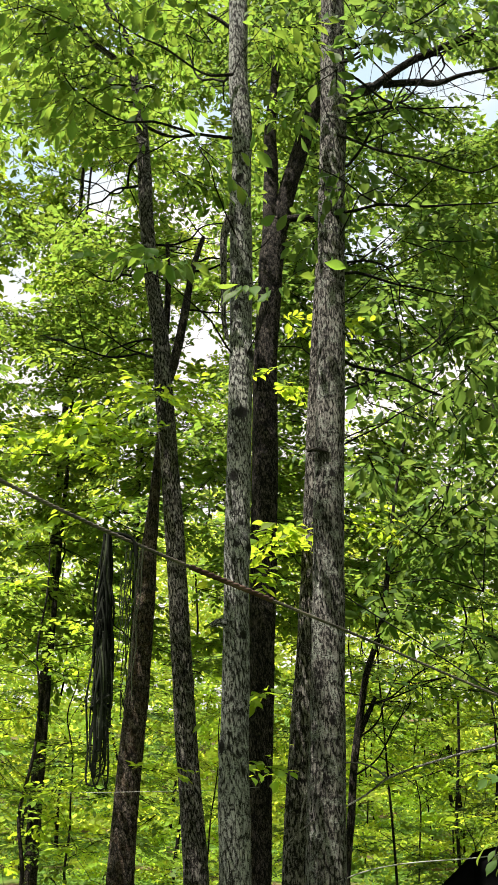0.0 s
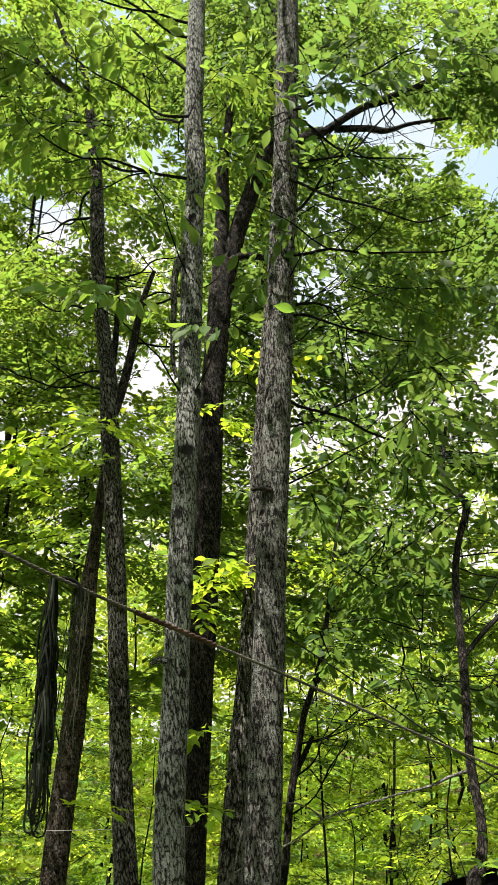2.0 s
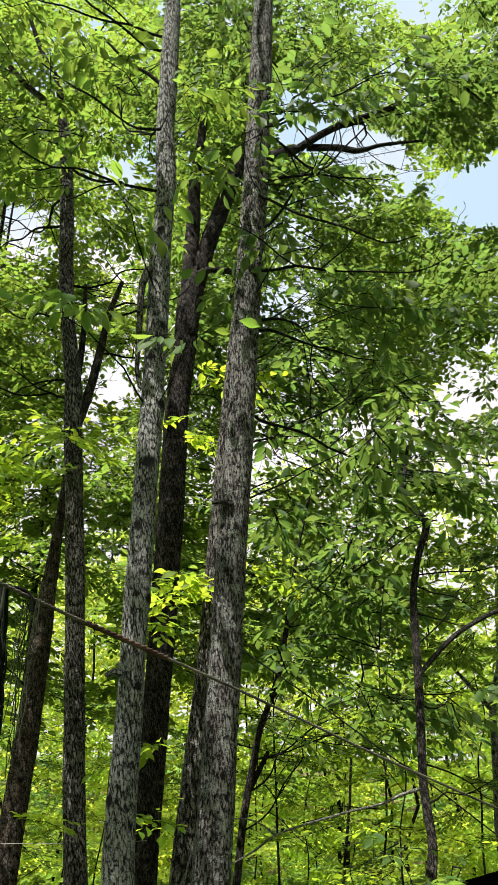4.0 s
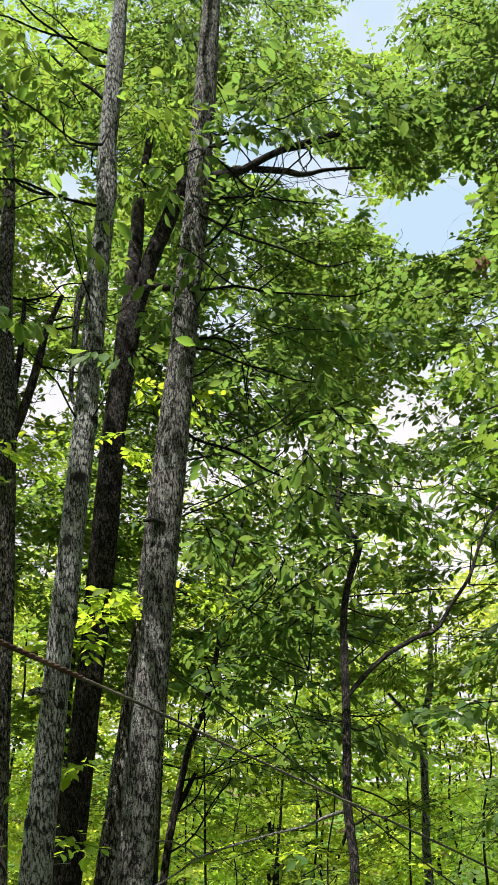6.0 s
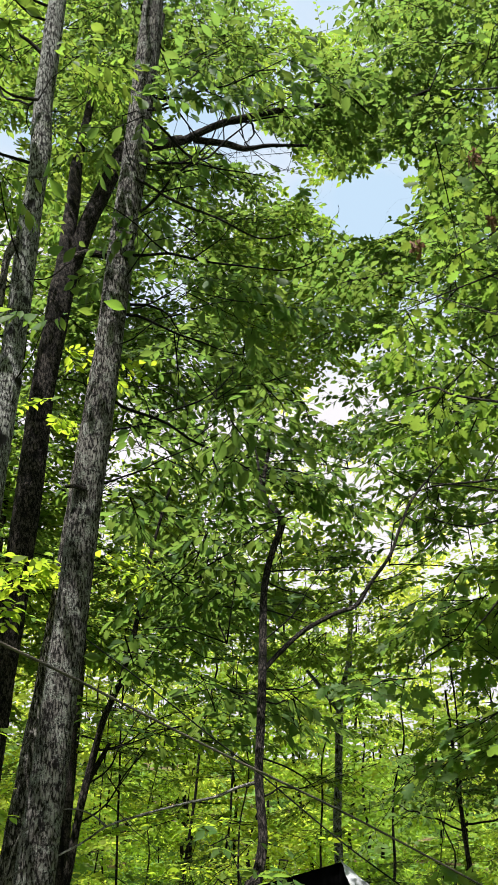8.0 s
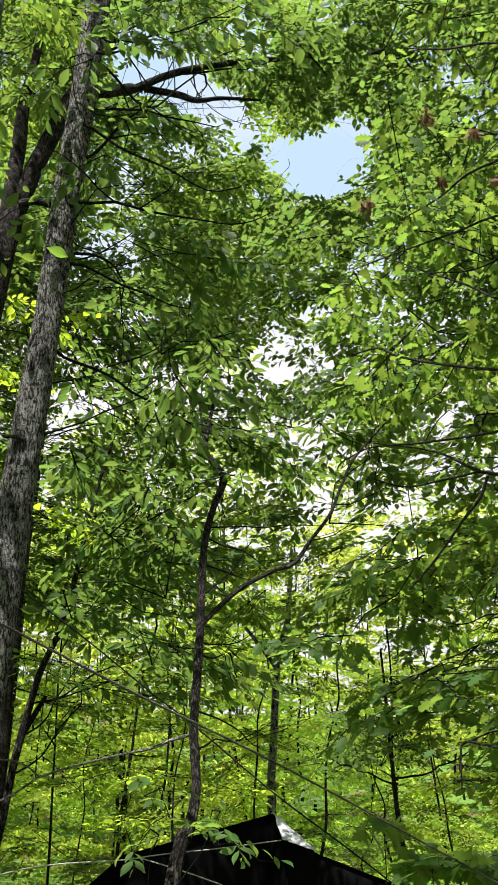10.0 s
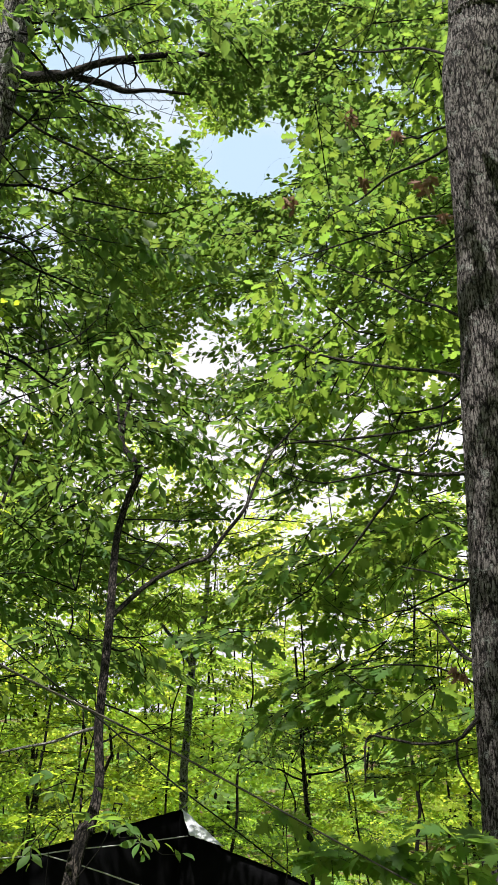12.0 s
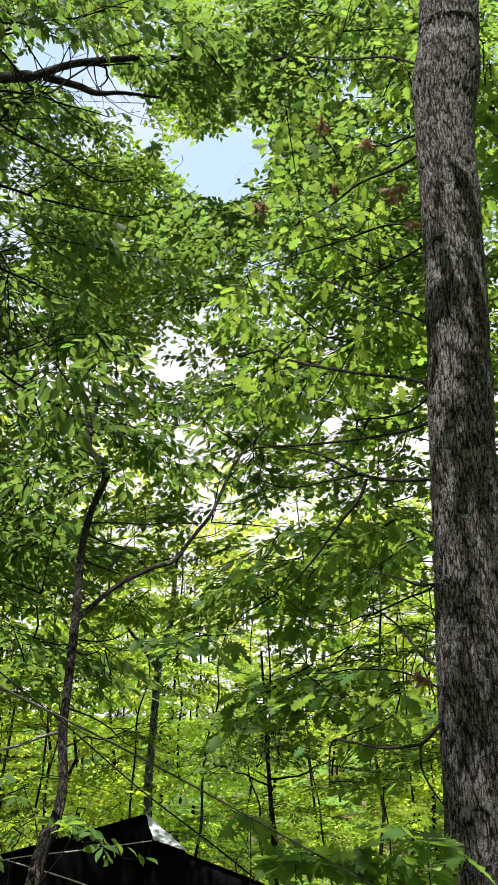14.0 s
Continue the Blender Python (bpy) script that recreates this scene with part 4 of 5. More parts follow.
crown(grey_tree, GREY_CROWN, 0.13, "ovate", WOOD_LEAF, (GREY_STEM, GREY_LIMB_A, GREY_LIMB_B), 0.4, 7, 0.003, 0.7, 0.35, singles=220, limb_r=0.008)

main_tree = tree("tree", "tall straight tree with rough grey-brown bark and lichen patches")
stem_part("trunk", MAIN_STEM, ROUGH_BARK, main_tree, 88, 0.018, 0.010, (0.024, 0.10), 0.06, scars=((2.3, 15, 0.026), (3.78, 12, 0.04), (4.75, -20, 0.026), (5.6, 20, 0.03)))
for pts in (MAIN_LIMB_A, MAIN_LIMB_B):
    stem_part("limb", pts, TWIG_BARK, main_tree, 8, 0.06)
stem_part("branch_stub", MAIN_STUB, TWIG_BARK, main_tree, 10, 0.02, 0.003, (0.02, 0.05), 0.2)
for pts in (DEAD_TWIG_A, DEAD_TWIG_B):
    stem_part("dead_twig", pts, PALE_BARK, main_tree, 8, 0.03, label="pale bare dead twig")
crown(main_tree, MAIN_CROWN, 0.13, "ovate", DEEP_LEAF, (MAIN_STEM, MAIN_LIMB_A, MAIN_LIMB_B), 0.42, 7, 0.003, 0.7, 0.35, singles=220, limb_r=0.008)

back_tree = tree("tree", "dark-barked tree standing close behind the rough grey one")
stem_part("trunk", BACK_STEM, RIDGED_BARK, back_tree, 64, 0.03, 0.016, (0.032, 0.12), 0.08)
crown(back_tree, BACK_CROWN, 0.135, "ovate", SPRING_LEAF, (BACK_STEM,), 0.4, 7, 0.003, 0.12, 0.42, singles=280, limb_r=0.007)

fork_tree = tree("tree", "dark tree forking high up with a long bare limb")
stem_part("trunk", FORK_STEM, SHADED_DARK_BARK, fork_tree, 72, 0.035, 0.022, (0.045, 0.11), 0.08)
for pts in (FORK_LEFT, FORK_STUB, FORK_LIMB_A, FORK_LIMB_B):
    stem_part("limb", pts, SHADED_DARK_BARK, fork_tree, 14, 0.05, 0.006, (0.03, 0.08), 0.15)
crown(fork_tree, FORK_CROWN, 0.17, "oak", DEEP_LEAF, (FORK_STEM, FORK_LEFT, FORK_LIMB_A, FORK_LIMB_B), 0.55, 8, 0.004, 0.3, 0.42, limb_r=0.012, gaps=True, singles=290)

lean_tree = tree("tree", "dark furrowed tree leaning over, forked halfway up")
stem_part("trunk", LEAN_STEM, RIDGED_BARK, lean_tree, 72, 0.026, 0.018, (0.032, 0.11), 0.08)
for pts in (LEAN_TOP, LEAN_FORK, LEAN_FORK_B, LEAN_LIMB):
    stem_part("limb", pts, SHADED_DARK_BARK, lean_tree, 12, 0.06, 0.005, (0.03, 0.08), 0.15)
crown(lean_tree, LEAN_CROWN, 0.14, "ovate", WOOD_LEAF, (LEAN_STEM, LEAN_TOP, LEAN_FORK, LEAN_LIMB), 0.5, 10, 0.004, 0.3, 0.5, limb_r=0.010, singles=290)

low_tree = tree("tree", "brown-barked tree with a low spray of bright spring leaves")
stem_part("trunk", LOW_STEM, BROWN_BARK, low_tree, 60, 0.03, 0.018, (0.04, 0.11), 0.12)
crown(low_tree, LOW_CROWN, 0.14, "ovate", SPRING_LEAF, (LOW_STEM,), 0.5, 9, 0.004, 0.25, 0.4, limb_r=0.009, singles=290)

crown(low_tree, LOW_SPRIG, 0.10, "ovate", SPRING_LEAF, (LOW_STEM,), 0.35, 9, 0.0025, 0.0, 1.4, limb_r=0.004)

crooked_tree = tree("tree", "thin crooked dark-stemmed understorey tree")
stem_part("trunk", CROOKED_STEM, SHADED_DARK_BARK, crooked_tree, 20, 0.04, 0.006, (0.03, 0.08), 0.12)
stem_part("limb", CROOKED_LIMB, SHADED_DARK_BARK, crooked_tree, 10, 0.05)
crown(crooked_tree, CROOKED_CROWN, 0.14, "ovate", DEEP_LEAF, (CROOKED_STEM,), 0.5, 8, 0.0042, 0.3, 0.7, limb_r=0.010, singles=290)

sapling = tree("sapling", "thin bent sapling with a kinked top and long side branches", "tree")
stem_part("trunk", SAPLING_STEM, SHADED_DARK_BARK, sapling, 32, 0.02, 0.006, (0.02, 0.05), 0.2)
for pts in (SAPLING_TIP, SAPLING_FORK):
    stem_part("limb", pts, TWIG_BARK, sapling, 10, 0.05, 0.002, (0.02, 0.06), 0.12)
stem_part("limb", SAPLING_LIMB, PALE_BARK, sapling, 10, 0.05, 0.002, (0.02, 0.06), 0.12, "bare pale side branch")
stem_part("limb", SAPLING_SPUR, PALE_BARK, sapling, 8, 0.05)
SAPLING_WOOD = (SAPLING_STEM, SAPLING_TIP, SAPLING_FORK)
crown(sapling, SAPLING_CROWN, 0.14, "ovate", DEEP_LEAF, SAPLING_WOOD, 0.5, 7, 0.0042, 0.35, 0.5, limb_r=0.007, singles=80)
crown(sapling, SAPLING_LOW, 0.095, "ovate", WOOD_LEAF, SAPLING_WOOD, 0.4, 7, 0.003, 0.45, 0.5, singles=210, limb_r=0.006)

oak = tree("oak_tree", "thick oak with deeply furrowed grey-brown bark and low branches")
stem_part("trunk", OAK_STEM, OAK_BARK, oak, 208, 0.017, 0.024, (0.034, 0.24), 0.06)
OAK_LIMBS = (OAK_LIMB_A, OAK_LIMB_B, OAK_LIMB_C, OAK_LIMB_D, OAK_LIMB_E, OAK_LIMB_F, OAK_LIMB_G, OAK_LIMB_H, OAK_LIMB_I,
             OAK_LIMB_J, OAK_LIMB_K, OAK_LIMB_L, OAK_LIMB_M)
for pts in OAK_LIMBS:
    stem_part("limb", pts, TWIG_BARK, oak, 12, 0.04, 0.003, (0.02, 0.06), 0.12)
crown(oak, OAK_CROWN, 0.15, "oak", WOOD_LEAF, OAK_LIMBS, 0.5, 6, 0.0042, 0.4, 0.4, singles=280, limb_r=0.008)
crown(oak, OAK_CROWN_FAR, 0.15, "oak", WOOD_LEAF, (OAK_STEM,), 0.5, 6, 0.003, 0.4, 0.4, limb_r=0.008)

slim_tree = tree("tree", "slim pale young tree behind the tarp shelter")
stem_part("trunk", SLIM_STEM, GREY_BARK, slim_tree, 20, 0.08, 0.008, (0.04, 0.1), 0.1)
stem_part("limb", SLIM_LIMB, GREY_BARK, slim_tree, 10, 0.1)

# crooked limbs and twigs among the leaves
wandering(grey_tree, GREY_STEM, 6.0, 8.5, 5, -70, 1.6, 0.012, TWIG_BARK)
wandering(main_tree, MAIN_STEM, 4.6, 8.4, 11, 85, 1.7, 0.012, TWIG_BARK, 0.1)
wandering(sapling, SAPLING_STEM, 2.2, 4.6, 9, 60, 1.1, 0.007, TWIG_BARK, 0.2)
wandering(sapling, SAPLING_FORK, 3.4, 5.5, 5, 60, 0.9, 0.006, TWIG_BARK, 0.3)
wandering(sapling, SAPLING_TIP, 5.0, 5.6, 4, 90, 0.6, 0.005, TWIG_BARK, 0.5)
wandering(crooked_tree, CROOKED_STEM, 2.0, 5.0, 7, 60, 1.5, 0.010, TWIG_BARK)
wandering(back_tree, BACK_STEM, 4.0, 8.0, 5, 60, 1.5, 0.012, SHADED_DARK_BARK)
wandering(fork_tree, FORK_LIMB_A, 12.4, 13.9, 3, 80, 1.8, 0.022, SHADED_DARK_BARK, 0.5, 2)
wandering(lean_tree, LEAN_STEM, 6.5, 11.0, 8, -40, 2.0, 0.020, SHADED_DARK_BARK, 0.4, 3)
wandering(lean_tree, LEAN_FORK, 7.0, 8.7, 4, 50, 1.4, 0.015, SHADED_DARK_BARK, 0.5)
wandering(oak, OAK_STEM, 3.0, 7.5, 6, -30, 2.2, 0.011, TWIG_BARK, 0.2, 3)

# unseen heads of the nearest trees, added high over the clearing to shade it
for t, stem, x, y, n in ((grey_tree, GREY_STEM, -0.9, 2.0, 10), (main_tree, MAIN_STEM, 1.6, 2.5, 12)):
    head = []
    for _ in range(n):
        p, q = x + RNG.normal() * 2.4, y + RNG.normal() * 3.2
        head.append((p, q, max(10.5, 2.6 + 1.54 * math.hypot(p, q)) + RNG.uniform(0, 2.5), RNG.uniform(1.0, 1.8), RNG.uniform(0.3, 0.5), 24))
    crown(t, head, 0.22, "mid", WOOD_LEAF, (stem,), 0.7, 8, 0.005, 0.3, 0.7, limb_r=0.014)

# low lobed-leaf bush at the foot of the oak
bush = tree("bush", "low leafy bush of large lobed green leaves", "bush")
for x, y, z, r, h, n in LOW_MAPLE:
    stem_part("stem", [(x * 0.93, y * 0.95, -0.05, 0.009), (x * 0.95, y * 0.98, z * 0.45, 0.006), (x * 0.99, y * 0.99, z * 0.8, 0.004), (x, y, z, 0.002)], TWIG_BARK, bush, 7, 0.08)
crown(bush, LOW_MAPLE, 0.16, "maple", WOOD_LEAF, (), 0.32, 5, 0.0018, 0.3, 0.4, singles=135)


# ---- trees further off ----
def rise(x, y, top, r, lean=0.4):
    """A trunk from the ground at (x, y) up to a height, bending a little on its way."""
    z0 = float(ground_z(np.array(x), np.array(y)))
    way, pts = RNG.normal(size=2) * lean, [(x, y, z0 - 0.2, r * 1.25)]
    for i in range(1, 9):
        u = i / 8
        bend = RNG.normal(size=2) * 0.12 * lean
        pts.append((x + way[0] * u + bend[0], y + way[1] * u + bend[1], z0 + (top - z0) * u, r * (1.05 - 0.75 * u)))
    return pts


def polar(a, d, e=None):
    """A place at azimuth a and distance d from the clearing, at elevation e or on the ground."""
    a = radians(a)
    x, y = d * math.sin(a), d * math.cos(a)
    return (x, y) if e is None else (x, y, 1.6 + d * math.tan(radians(e)))


def middle_tree(clumps, at, label, leaf, material, bark, r, kind="mid", per=9, twig=0.7):
    """A tree with its trunk at an azimuth and distance."""
    c = np.array(clumps)
    t = tree("tree", label)
    stem = rise(*polar(*at), float(c[:, 2].max()), r, 0.15)
    stem_part("trunk", stem, bark, t, 20, 0.12, 0.012, (0.04, 0.12), 0.1)
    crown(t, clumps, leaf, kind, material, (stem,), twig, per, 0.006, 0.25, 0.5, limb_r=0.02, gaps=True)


middle_tree(MID_LEFT, (-11.6, 20), "tall leafy tree deeper in the wood", 0.15, WOOD_LEAF, SHADED_DARK_BARK, 0.07)
middle_tree(MID_HALO, (4.8, 19), "round-headed tree with yellow-green sunlit leaves", 0.15, WOOD_LEAF, SHADED_DARK_BARK, 0.06)
middle_tree(MID_DARK, (27.5, 17), "small-leaved tree deeper in the wood, darkened as if shaded", 0.10, DEEP_LEAF, SHADED_DARK_BARK, 0.06)
middle_tree(MID_RIGHT, (39.2, 18), "leafy tree behind the thick oak", 0.15, WOOD_LEAF, SHADED_DARK_BARK, 0.06)


def canopy_tree(at, azimuths, elevations, depths, boughs, label, leaf, material, top=20.0, many=(13, 22), r=0.08, size=(0.6, 1.3),
                kind="mid"):
    """A forest tree: a straight trunk, and a wide head of boughs."""
    t = tree("tree", label, "tree", "trees of the wood")
    stem = rise(*polar(*at), top, r, 0.12)
    stem_part("trunk", stem, SHADED_DARK_BARK, t, 14, 0.25, 0.01, (0.05, 0.12), 0.1)
    clumps = []
    for _ in range(boughs):
        c = polar(RNG.uniform(*azimuths), RNG.uniform(*depths), RNG.uniform(*elevations))
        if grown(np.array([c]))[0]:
            clumps.append((*c, RNG.uniform(*size), RNG.uniform(0.2, 0.5), int(RNG.uniform(*many))))
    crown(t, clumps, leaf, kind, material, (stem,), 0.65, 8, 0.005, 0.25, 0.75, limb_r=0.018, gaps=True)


# sun and shade on these trees are put into their leaf colours
SUN_TONED, GREEN, SHADE_TONED = ("tall wood tree with yellow-green leaves, toned as if sunlit", "tall wood tree with fresh green leaves",
                       "tall wood tree with deep green leaves, toned as if shaded")
canopy_tree((-0.3, 19), (-11, 6), (18, 54), (14, 20), 105, GREEN, 0.155, WOOD_LEAF)
canopy_tree((-22, 18), (-24, -6), (19, 54), (15, 20), 100, GREEN, 0.155, WOOD_LEAF)
canopy_tree((-27, 24), (-27, -11), (12, 50), (20, 26), 70, SUN_TONED, 0.18, SPRING_LEAF)
canopy_tree((-6.9, 24), (-13, 1), (16, 42), (20, 28), 65, SUN_TONED, 0.17, SPRING_LEAF)
canopy_tree((4.85, 15), (0, 16), (29, 54), (12.8, 17), 85, SHADE_TONED, 0.155, DEEP_LEAF)
canopy_tree((4.85, 20), (3, 23), (25, 53), (15, 22), 105, GREEN, 0.165, WOOD_LEAF, 22)
canopy_tree((39.3, 13), (22, 42), (27, 55), (10, 15), 100, SHADE_TONED, 0.155, DEEP_LEAF)
canopy_tree((39.6, 17), (20, 46), (20, 54), (13, 20), 100, SHADE_TONED, 0.18, DEEP_LEAF, 22)
canopy_tree((44, 13), (36, 50), (4, 54), (11, 16), 70, GREEN, 0.18, WOOD_LEAF)
canopy_tree((4.85, 13), (-4, 14), (43, 56), (12.8, 15), 60, SHADE_TONED, 0.12, DEEP_LEAF, 17)
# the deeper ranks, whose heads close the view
canopy_tree((-19, 22), (-30, -10), (10, 50), (19, 25), 110, SUN_TONED, 0.24, LIGHT_LEAF, 24, (14, 22), 0.13, (0.9, 1.7), "far")
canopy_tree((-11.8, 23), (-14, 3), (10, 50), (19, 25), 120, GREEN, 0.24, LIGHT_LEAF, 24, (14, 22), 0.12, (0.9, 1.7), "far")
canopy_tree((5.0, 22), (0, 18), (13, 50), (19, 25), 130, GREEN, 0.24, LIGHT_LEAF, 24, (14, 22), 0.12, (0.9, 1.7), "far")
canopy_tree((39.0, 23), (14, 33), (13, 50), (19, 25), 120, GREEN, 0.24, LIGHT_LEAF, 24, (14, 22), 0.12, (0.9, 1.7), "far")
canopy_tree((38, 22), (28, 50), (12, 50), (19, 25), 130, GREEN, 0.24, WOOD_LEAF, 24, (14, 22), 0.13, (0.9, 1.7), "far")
canopy_tree((-6.9, 19), (-16, 2), (13, 33), (16, 21), 60, GREEN, 0.17, LIGHT_LEAF, 12, (13, 20), 0.05)
canopy_tree((4.85, 18), (0, 14), (13, 32), (15, 20), 55, GREEN, 0.16, WOOD_LEAF, 11, (13, 20), 0.05)
# low storey between the sapling and the oak
canopy_tree((8.0, 17), (2, 20), (6, 22), (13, 20), 40, GREEN, 0.13, LIGHT_LEAF, 7, (12, 20), 0.025)
canopy_tree((27.0, 16), (18, 40), (5, 20), (13, 20), 28, GREEN, 0.12, LIGHT_LEAF, 6, (12, 20), 0.03)
# unseen trees added behind and beside the clearing, to shade it
for a in (75, 105, 135, 165, 195, 225, 255, 285, 315):
    canopy_tree((a, 9), (a - 20, a + 20), (42, 74), (5, 10), 9 if 180 < a < 270 else 24, GREEN, 0.24, WOOD_LEAF, 15, (12, 20), 0.12, (1.0, 1.8))


def young_tree(a, d, top, r, material):
    """A thin understorey tree with tiers of flat leafy fans."""
    t = tree("young_tree", "thin dark-stemmed young tree with tiers of fresh green leaves", "tree", "young trees of the wood")
    stem = rise(*polar(a, d), top, r, 0.5)
    stem_part("trunk", stem, SHADED_DARK_BARK, t, 9, 0.15, 0.004, (0.03, 0.1), 0.15)
    line, clumps = smooth_line(stem, 0.1), []
    for _ in range(int(4 + 2.2 * top)):
        q = line[int(RNG.uniform(0.2, 0.99) * len(line))]
        turn, reach = RNG.uniform(0, 2 * math.pi), RNG.uniform(0.4, 1.5)
        clumps.append((q[0] + reach * math.sin(turn), q[1] + reach * math.cos(turn), q[2] + 0.25 * reach, RNG.uniform(0.4, 0.8), 0.15, int(RNG.uniform(7, 12))))
    crown(t, clumps, RNG.uniform(0.11, 0.15), "mid", material, (stem,), 0.5, 7, 0.004, 0.15, 0.8, limb_r=0.008)


for i in range(22):
    young_tree(-18 + 65 * ((i * 0.618) % 1.0), 13.5 + 14 * ((i * 0.414) % 1.0), RNG.uniform(3.5, 8.0), RNG.uniform(0.014, 0.038), (LIGHT_LEAF, WOOD_LEAF, SPRING_LEAF)[i % 3])


def woods():
    """The far wood: many thin trunks and their leaves, out of counting."""
    trunks, heads, near, low, thicket = [], [], [], [], []
    for i in range(340):
        a, d = radians(RNG.uniform(-27, 51)), RNG.uniform(37, 88)
        x, y = d * math.sin(a), d * math.cos(a)
        z0 = float(ground_z(np.array(x), np.array(y)))
        h = RNG.uniform(10, 22)
        stem = smooth_line(rise(x, y, z0 + h, RNG.uniform(0.03, 0.10), 1.2), 1.6)
        if i % 5 < 2:
            trunks.append(tube_arrays(stem, 6)[:3])
        for _ in range(11 if d > 50 else 15):
            q = stem[int(RNG.uniform(0.05, 1) * len(stem))]
            reach = RNG.normal(size=2) * 1.7 - (0, 0.8)
            (heads if d > 50 else near).append((q[0] + reach[0], q[1] + reach[1], q[2] + 0.3, RNG.uniform(1.0, 2.2), RNG.uniform(0.3, 0.7), int(RNG.uniform(10, 15))))
    for i in range(1000):
        a, d = radians(RNG.uniform(-27, 51)), 17 + 50 * RNG.random() ** 0.65
        x, y = d * math.sin(a), d * math.cos(a)
        z0 = float(ground_z(np.array(x), np.array(y)))
        (thicket if d < 32 else low).append((x, y, z0 + 0.3 + RNG.exponential(1.3), RNG.uniform(0.5, 1.3), RNG.uniform(0.15, 0.4), 12))
    base, V, F, U = 0, [], [], []
    for v, f, uv in trunks:
        V.append(v), F.append(f + base), U.append(uv)
        base += len(v)
    wood = tagged(new("far_woods"), "dense green woods covering the hillside, leaves toned as sunlit", "woods", "", "stuff")
    part_mesh("trunks", mesh_from("trunks", np.vstack(V), np.vstack(F), [RIDGED_BARK], True, np.vstack(U)), wood, "", "stuff")
    for name, cl, mat, leaf, twig, side in (("crowns", heads, SUN_TONED_FAR_LEAF, 0.38, 1.1, 1.0), ("nearer_crowns", near, SUN_TONED_FAR_LEAF, 0.27, 0.9, 0.8),
                                            ("undergrowth", low, SUN_TONED_FAR_LEAF, 0.20, 0.8, 0.8), ("thicket", thicket, LIGHT_LEAF, 0.13, 0.6, 0.5)):
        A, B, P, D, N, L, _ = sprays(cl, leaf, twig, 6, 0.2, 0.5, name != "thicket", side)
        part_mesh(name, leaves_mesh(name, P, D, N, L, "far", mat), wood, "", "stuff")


woods()


# ---- the tarp shelter ----
def sheet(name, corner, nu, nv, material, parent, sag=0.1, wrinkle=0.02, thick=0.006, label=""):
    """A cloth stretched between four corners (a, b, c, d in turn), sagging and wrinkled, with thickness."""
    a, b, c, d = [Vector(p) for p in corner]
    bm = bmesh.new()
    rows = []
    for i in range(nu + 1):
        row = []
        for j in range(nv + 1):
            u, v = i / nu, j / nv
            p = (a * (1 - u) + b * u) * (1 - v) + (d * (1 - u) + c * u) * v
            p.z -= sag * 4 * u * (1 - u) * (0.3 + 0.7 * v)
            n = noise.noise(Vector((u * 9, v * 3, len(name)))) + 0.5 * noise.noise(Vector((u * 23, v * 6, 2)))
            row.append(bm.verts.new(p + Vector((0.3, -1, 0.4)) * wrinkle * n))
        rows.append(row)
    for i in range(nu):
        for j in range(nv):
            bm.faces.new((rows[i][j], rows[i + 1][j], rows[i + 1][j + 1], rows[i][j + 1])).smooth = True
    bmesh.ops.recalc_face_normals(bm, faces=bm.faces)
    bmesh.ops.solidify(bm, geom=list(bm.faces), thickness=thick)
    return part(name, bm, material, parent, label)


def rope_part(name, points, material, parent, r, step=0.05, sides=6, strands=True, label=""):
    """A twisted rope of three strands along the points, or one round cord."""
    line = smooth_line([(*p[:3], r) for p in points], step)
    if not strands:
        v, f, uv, _ = tube_arrays(line, sides)
        return part_mesh(name, mesh_from(name, v, f, [material], True, uv), parent, label)
    pieces, U = [], []
    fine = smooth_line([(*p[:3], r) for p in points], r * 2)
    along = np.arange(len(fine)) * r * 2
    tan = unit(np.gradient(fine[:, :3], axis=0))
    s = unit(np.cross(tan, np.array([0.1, 0.2, 1.0])))
    o = np.cross(s, tan)
    for k in range(3):
        ph = along / (r * 9) * 2 * math.pi + k * 2.094
        strand = fine.copy()
        strand[:, :3] += 0.5 * r * (np.cos(ph)[:, None] * s + np.sin(ph)[:, None] * o)
        strand[:, 3] = r * 0.55
        v, f, uv, _ = tube_arrays(strand, 5)
        pieces.append((v, f))
        U.append(uv)
    v, f = join(pieces)
    return part_mesh(name, mesh_from(name, v, f, [material], True, np.vstack(U)), parent, label)


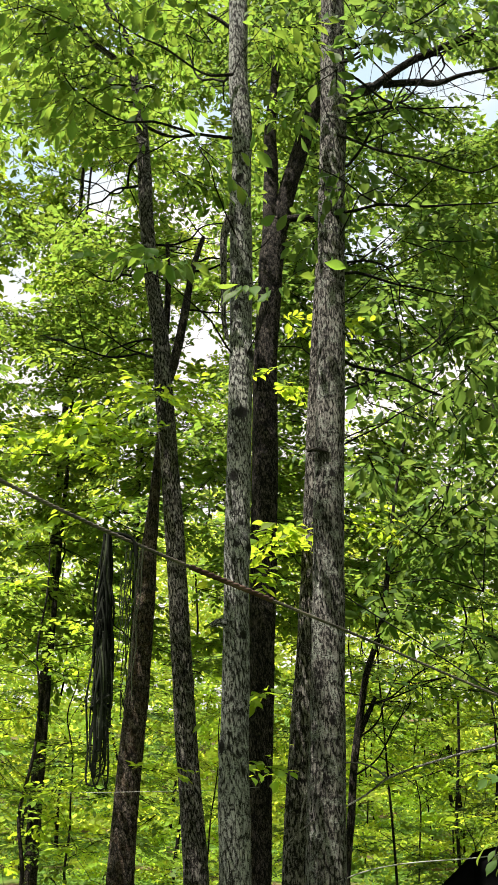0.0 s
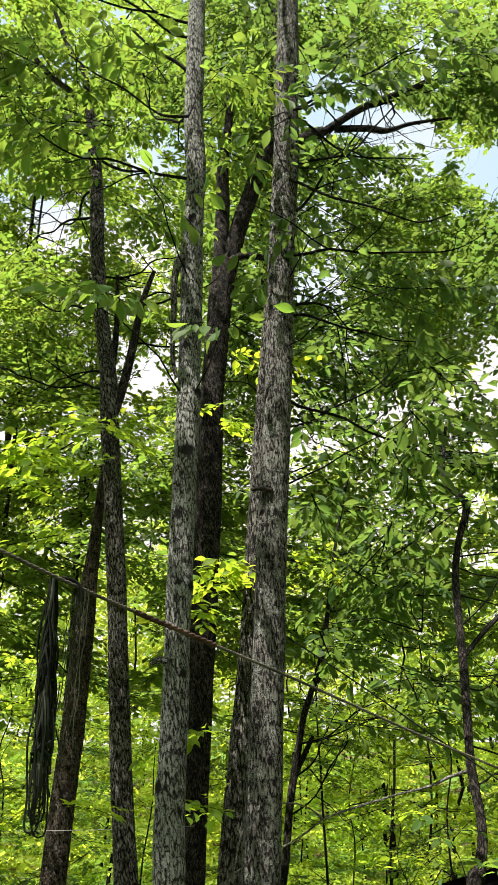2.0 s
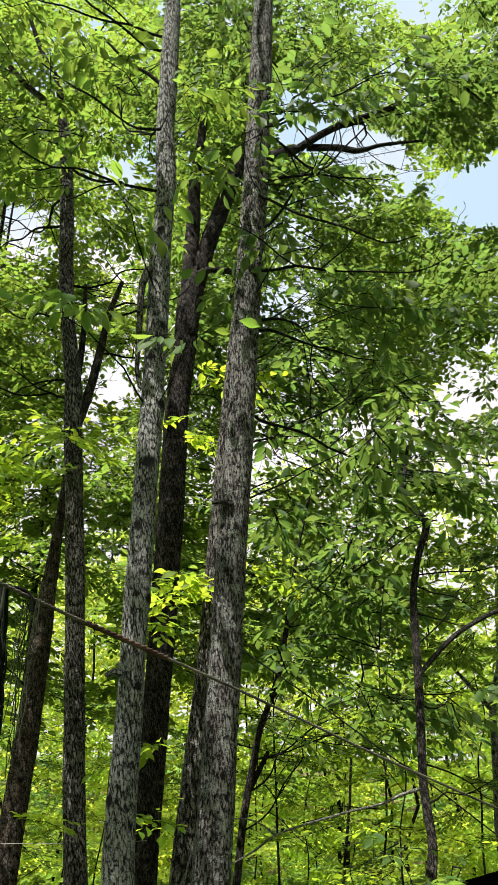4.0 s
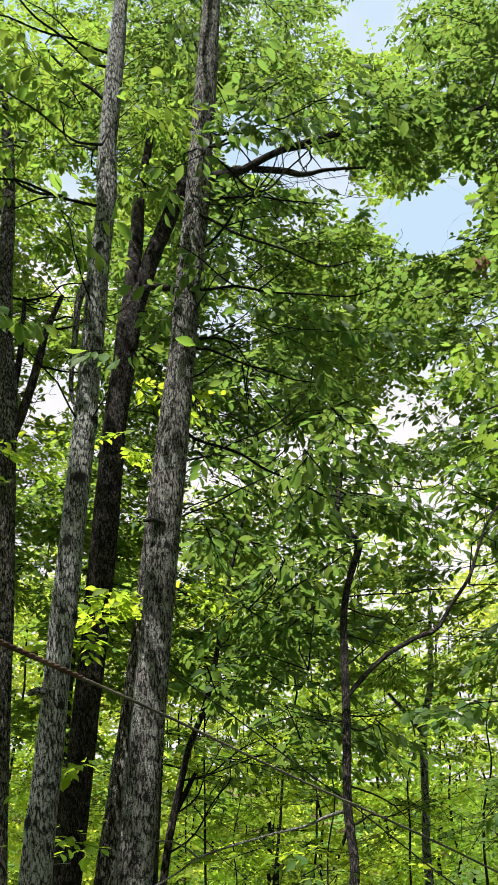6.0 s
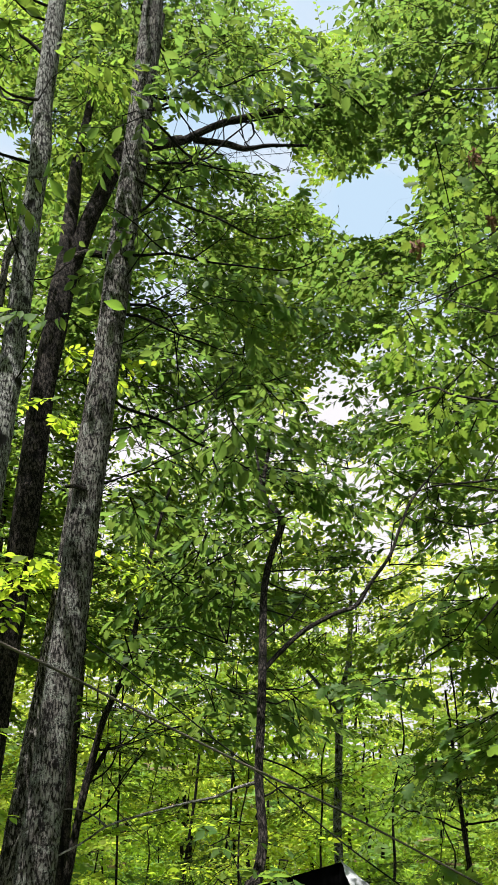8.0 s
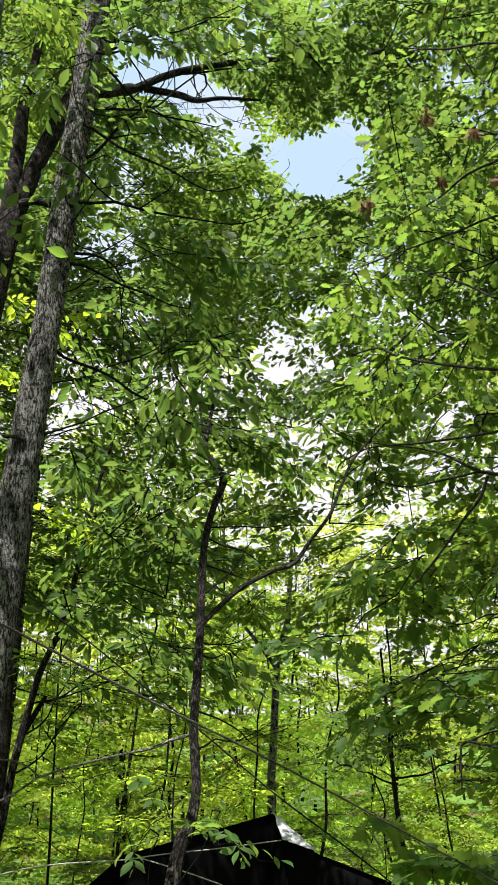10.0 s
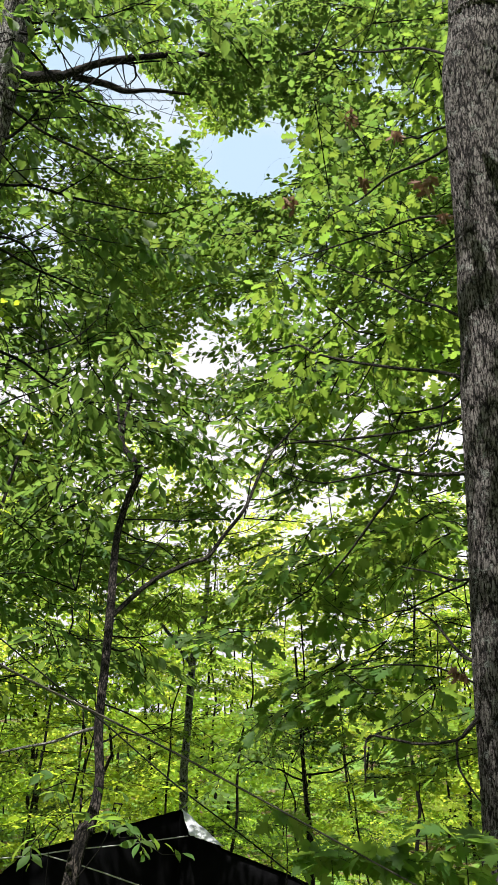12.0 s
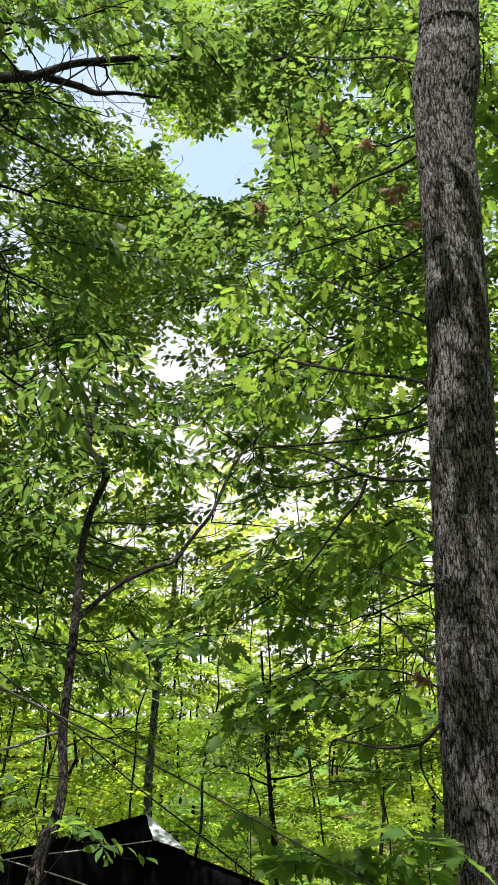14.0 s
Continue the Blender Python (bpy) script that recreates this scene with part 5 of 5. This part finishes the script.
def shelter():
    t = tagged(new("tarp_shelter"), "black tarp shelter with a gable end and silver-lined edge", "tent")
    deep = (4.9, 13.4, 1.86)
    ends = [p[:3] for p in TENT_LINE]
    far = [(2.4, 14.2, 0.8), (2.9, 14.1, 1.2), (3.6, 13.8, 1.45), deep, (5.5, 13.1, 1.48), (6.1, 12.6, 1.2), (7.0, 11.9, 0.85)]
    for i in range(6):
        sheet("roof_panel", (ends[i], ends[i + 1], far[i + 1], far[i]), 8, 16, TARP_BLACK, t, 0.015, 0.012)
        a, c = Vector(ends[i]), Vector(ends[i + 1])
        a, c = a + Vector((0, 0.04, -0.02)), c + Vector((0, 0.04, -0.02))
        sheet("gable_panel", ((a.x, a.y, 0.0), (c.x, c.y, 0.0), c, a), 8, 12, TARP_BLACK, t, 0.0, 0.012)
    for q in (0, 6):
        sheet("side_wall", ((ends[q][0], ends[q][1] + 0.05, 0.0), ends[q], far[q], (far[q][0], far[q][1], 0.0)), 8, 10, TARP_BLACK, t, 0.0)
    sheet("turned_edge", (TENT_FLAP[0][:3], TENT_FLAP[1][:3], TENT_FLAP[2][:3], TENT_FLAP[3][:3]), 12, 6, TARP_SILVER, t, 0.0, 0.018, 0.004,
          "silver underside of the turned-back tarp edge")
    for x, y, h in ((3.70, 10.05, 1.98), (4.90, 13.35, 1.8)):
        stem_part("pole", [(x, y, -0.05, 0.022), (x, y, h, 0.018)], GREY_BARK, t, 10, 0.2)
    rope_part("guy_rope", [(3.64, 9.58, 1.80), (2.9, 9.35, 1.71), (2.1, 9.1, 1.62), (0.6, 8.55, 1.35), (-0.3, 8.2, 0.0)], CORD_WHITE, t, 0.006, 0.1, 6, False, "pale guy rope")
    rope_part("guy_rope", [(2.2, 9.5, 1.63), (2.55, 8.9, 1.50), (2.95, 8.2, 1.33), (4.1, 6.4, 0.9), (6.0, 3.4, 0.0)], CORD_WHITE, t, 0.006, 0.1, 6, False, "pale guy rope")


shelter()


# ---- ropes ----
line_rope = tagged(new("rope_line"), "weathered grey rope stretched level between trees", "rope")
rope_part("rope", ROPE_LINE, ROPE_DARK, line_rope, 0.0045, 0.05)
ROPE_FINE = smooth_line(ROPE_LINE, 0.02)
rope_part("frayed_sleeve", ROPE_FINE[(ROPE_FINE[:, 0] > -0.14) & (ROPE_FINE[:, 0] < 0.07)][::3], ROPE_RED, line_rope, 0.0072, 0.05, 6, True, "thicker frayed reddish-brown stretch of the rope")

# a hank of cord looped over the rope
def hank():
    t = tagged(new("rope_hank"), "dark green-black hank of looped cord hanging from the rope", "rope")
    top, low = Vector((-0.298, 1.93, 2.222)), 1.70
    rng = np.random.default_rng(3)
    for i in range(38):
        gather = 0.3 + 0.25 * rng.random()
        x0, y0 = top.x + rng.normal() * 0.0028, top.y + rng.normal() * 0.005
        mid, w = 0.008 + rng.normal() * 0.0045, abs(rng.normal()) * 0.003 + (0.012 if i < 4 else 0.002)
        z = low + (rng.uniform(0.0, 0.06) if i < 5 else rng.uniform(0.06, 0.28))
        ph, dy = rng.uniform(0, 6.28), rng.normal() * 0.009
        pts = []
        for side in (-1, 1):
            leg = []
            for k in range(11):
                u = k / 10
                open_up = min(1, u / gather)
                leg.append((x0 + mid * u + side * w * open_up + 0.0055 * math.sin(13 * u + ph + side * 1.5) * math.sin(3.1 * u), y0 + dy * open_up + 0.007 * math.sin(12 * u + ph),
                            top.z + 0.004 + (z + w - top.z) * u))
            pts += leg if side < 0 else [(x0 + mid - 0.7 * w, y0 + dy, z + 0.3 * w), (x0 + mid, y0 + dy, z), (x0 + mid + 0.7 * w, y0 + dy, z + 0.3 * w)] + leg[::-1]
        rope_part("loop", pts, CORD_MOSS if i % 6 == 5 else CORD_BLACK, t, rng.uniform(0.0013, 0.0026), 0.008, 5, False)
    for z, n, r in ((1.868, 3, 0.016), (1.90, 2, 0.013), (2.06, 2, 0.009)):
        pts = []
        for j in range(n * 12 + 1):
            q = j / 12 * 2 * math.pi
            k = 1 + rng.normal() * 0.18
            pts.append((top.x + 0.008 * (2.22 - z) / 0.48 + k * r * math.cos(q), top.y + k * r * math.sin(q), z + 0.006 * j / 12 + 0.008 * math.sin(q + j * 0.4) + rng.normal() * 0.003))
        rope_part("wrap", pts, CORD_BLACK, t, 0.0026, 0.02, 5, False)
    # the part laid along the rope, and loose strands beside
    rope_part("bight", [(-0.305, 1.925, 2.222), (-0.275, 1.928, 2.228), (-0.245, 1.932, 2.216), (-0.236, 1.935, 2.18)], CORD_BLACK, t, 0.0045, 0.01, 8, False)
    for i in range(15):
        x = -0.243 + rng.normal() * 0.011
        z = rng.uniform(1.84, 2.08)
        pts = [(x, 1.935, 2.205)]
        for k in range(1, 7):
            u = k / 6
            pts.append((x - 0.012 * u + rng.normal() * 0.004, 1.935 + rng.normal() * 0.004, 2.205 + (z - 2.205) * u))
        rope_part("strand", pts, CORD_MOSS, t, rng.uniform(0.0005, 0.0011), 0.02, 4, False, "thin loose mossy strand")
    # short fibres that stand off the cords
    n = 420
    u = rng.uniform(0.1, 1.0, n)
    a = np.stack([top.x + 0.008 * u + rng.normal(size=n) * (0.005 + 0.009 * u), top.y + rng.normal(size=n) * 0.009, top.z + (low + 0.03 - top.z) * u], 1)
    v, f = twig_arrays(a, a + rng.normal(size=(n, 3)) * (0.010, 0.007, 0.010), 0.0005, 0.3)
    part_mesh("fuzz", mesh_from("fuzz", v, f, [CORD_MOSS], False), t, "short loose fibres", "stuff")


hank()

cord = tagged(new("cord"), "taut thin dark cord tied to a trunk", "rope")
rope_part("line", DARK_CORD, CORD_BLACK, cord, 0.0042, 0.1, 6, False)
cord = tagged(new("cord"), "taut thin white cord strung between trunks", "rope")
rope_part("line", WHITE_CORD, CORD_WHITE, cord, 0.0026, 0.1, 6, False)

# withered leaf clusters still hanging in the oak
for x, y, z, r in DEAD_CLUSTERS:
    n = 24
    P = np.array([x, y, z]) + RNG.normal(size=(n, 3)) * r * 0.45
    D = RNG.normal(size=(n, 3)) * (0.6, 0.6, 0.4) - (0, 0, 0.7)
    part_mesh("withered_tuft", leaves_mesh("withered_tuft", P, D, RNG.normal(size=(n, 3)), RNG.uniform(0.6, 1.2, n) * (0.03 + r), "oak", DEAD_LEAF, 0.8), oak,
              "brown withered leaf tuft")
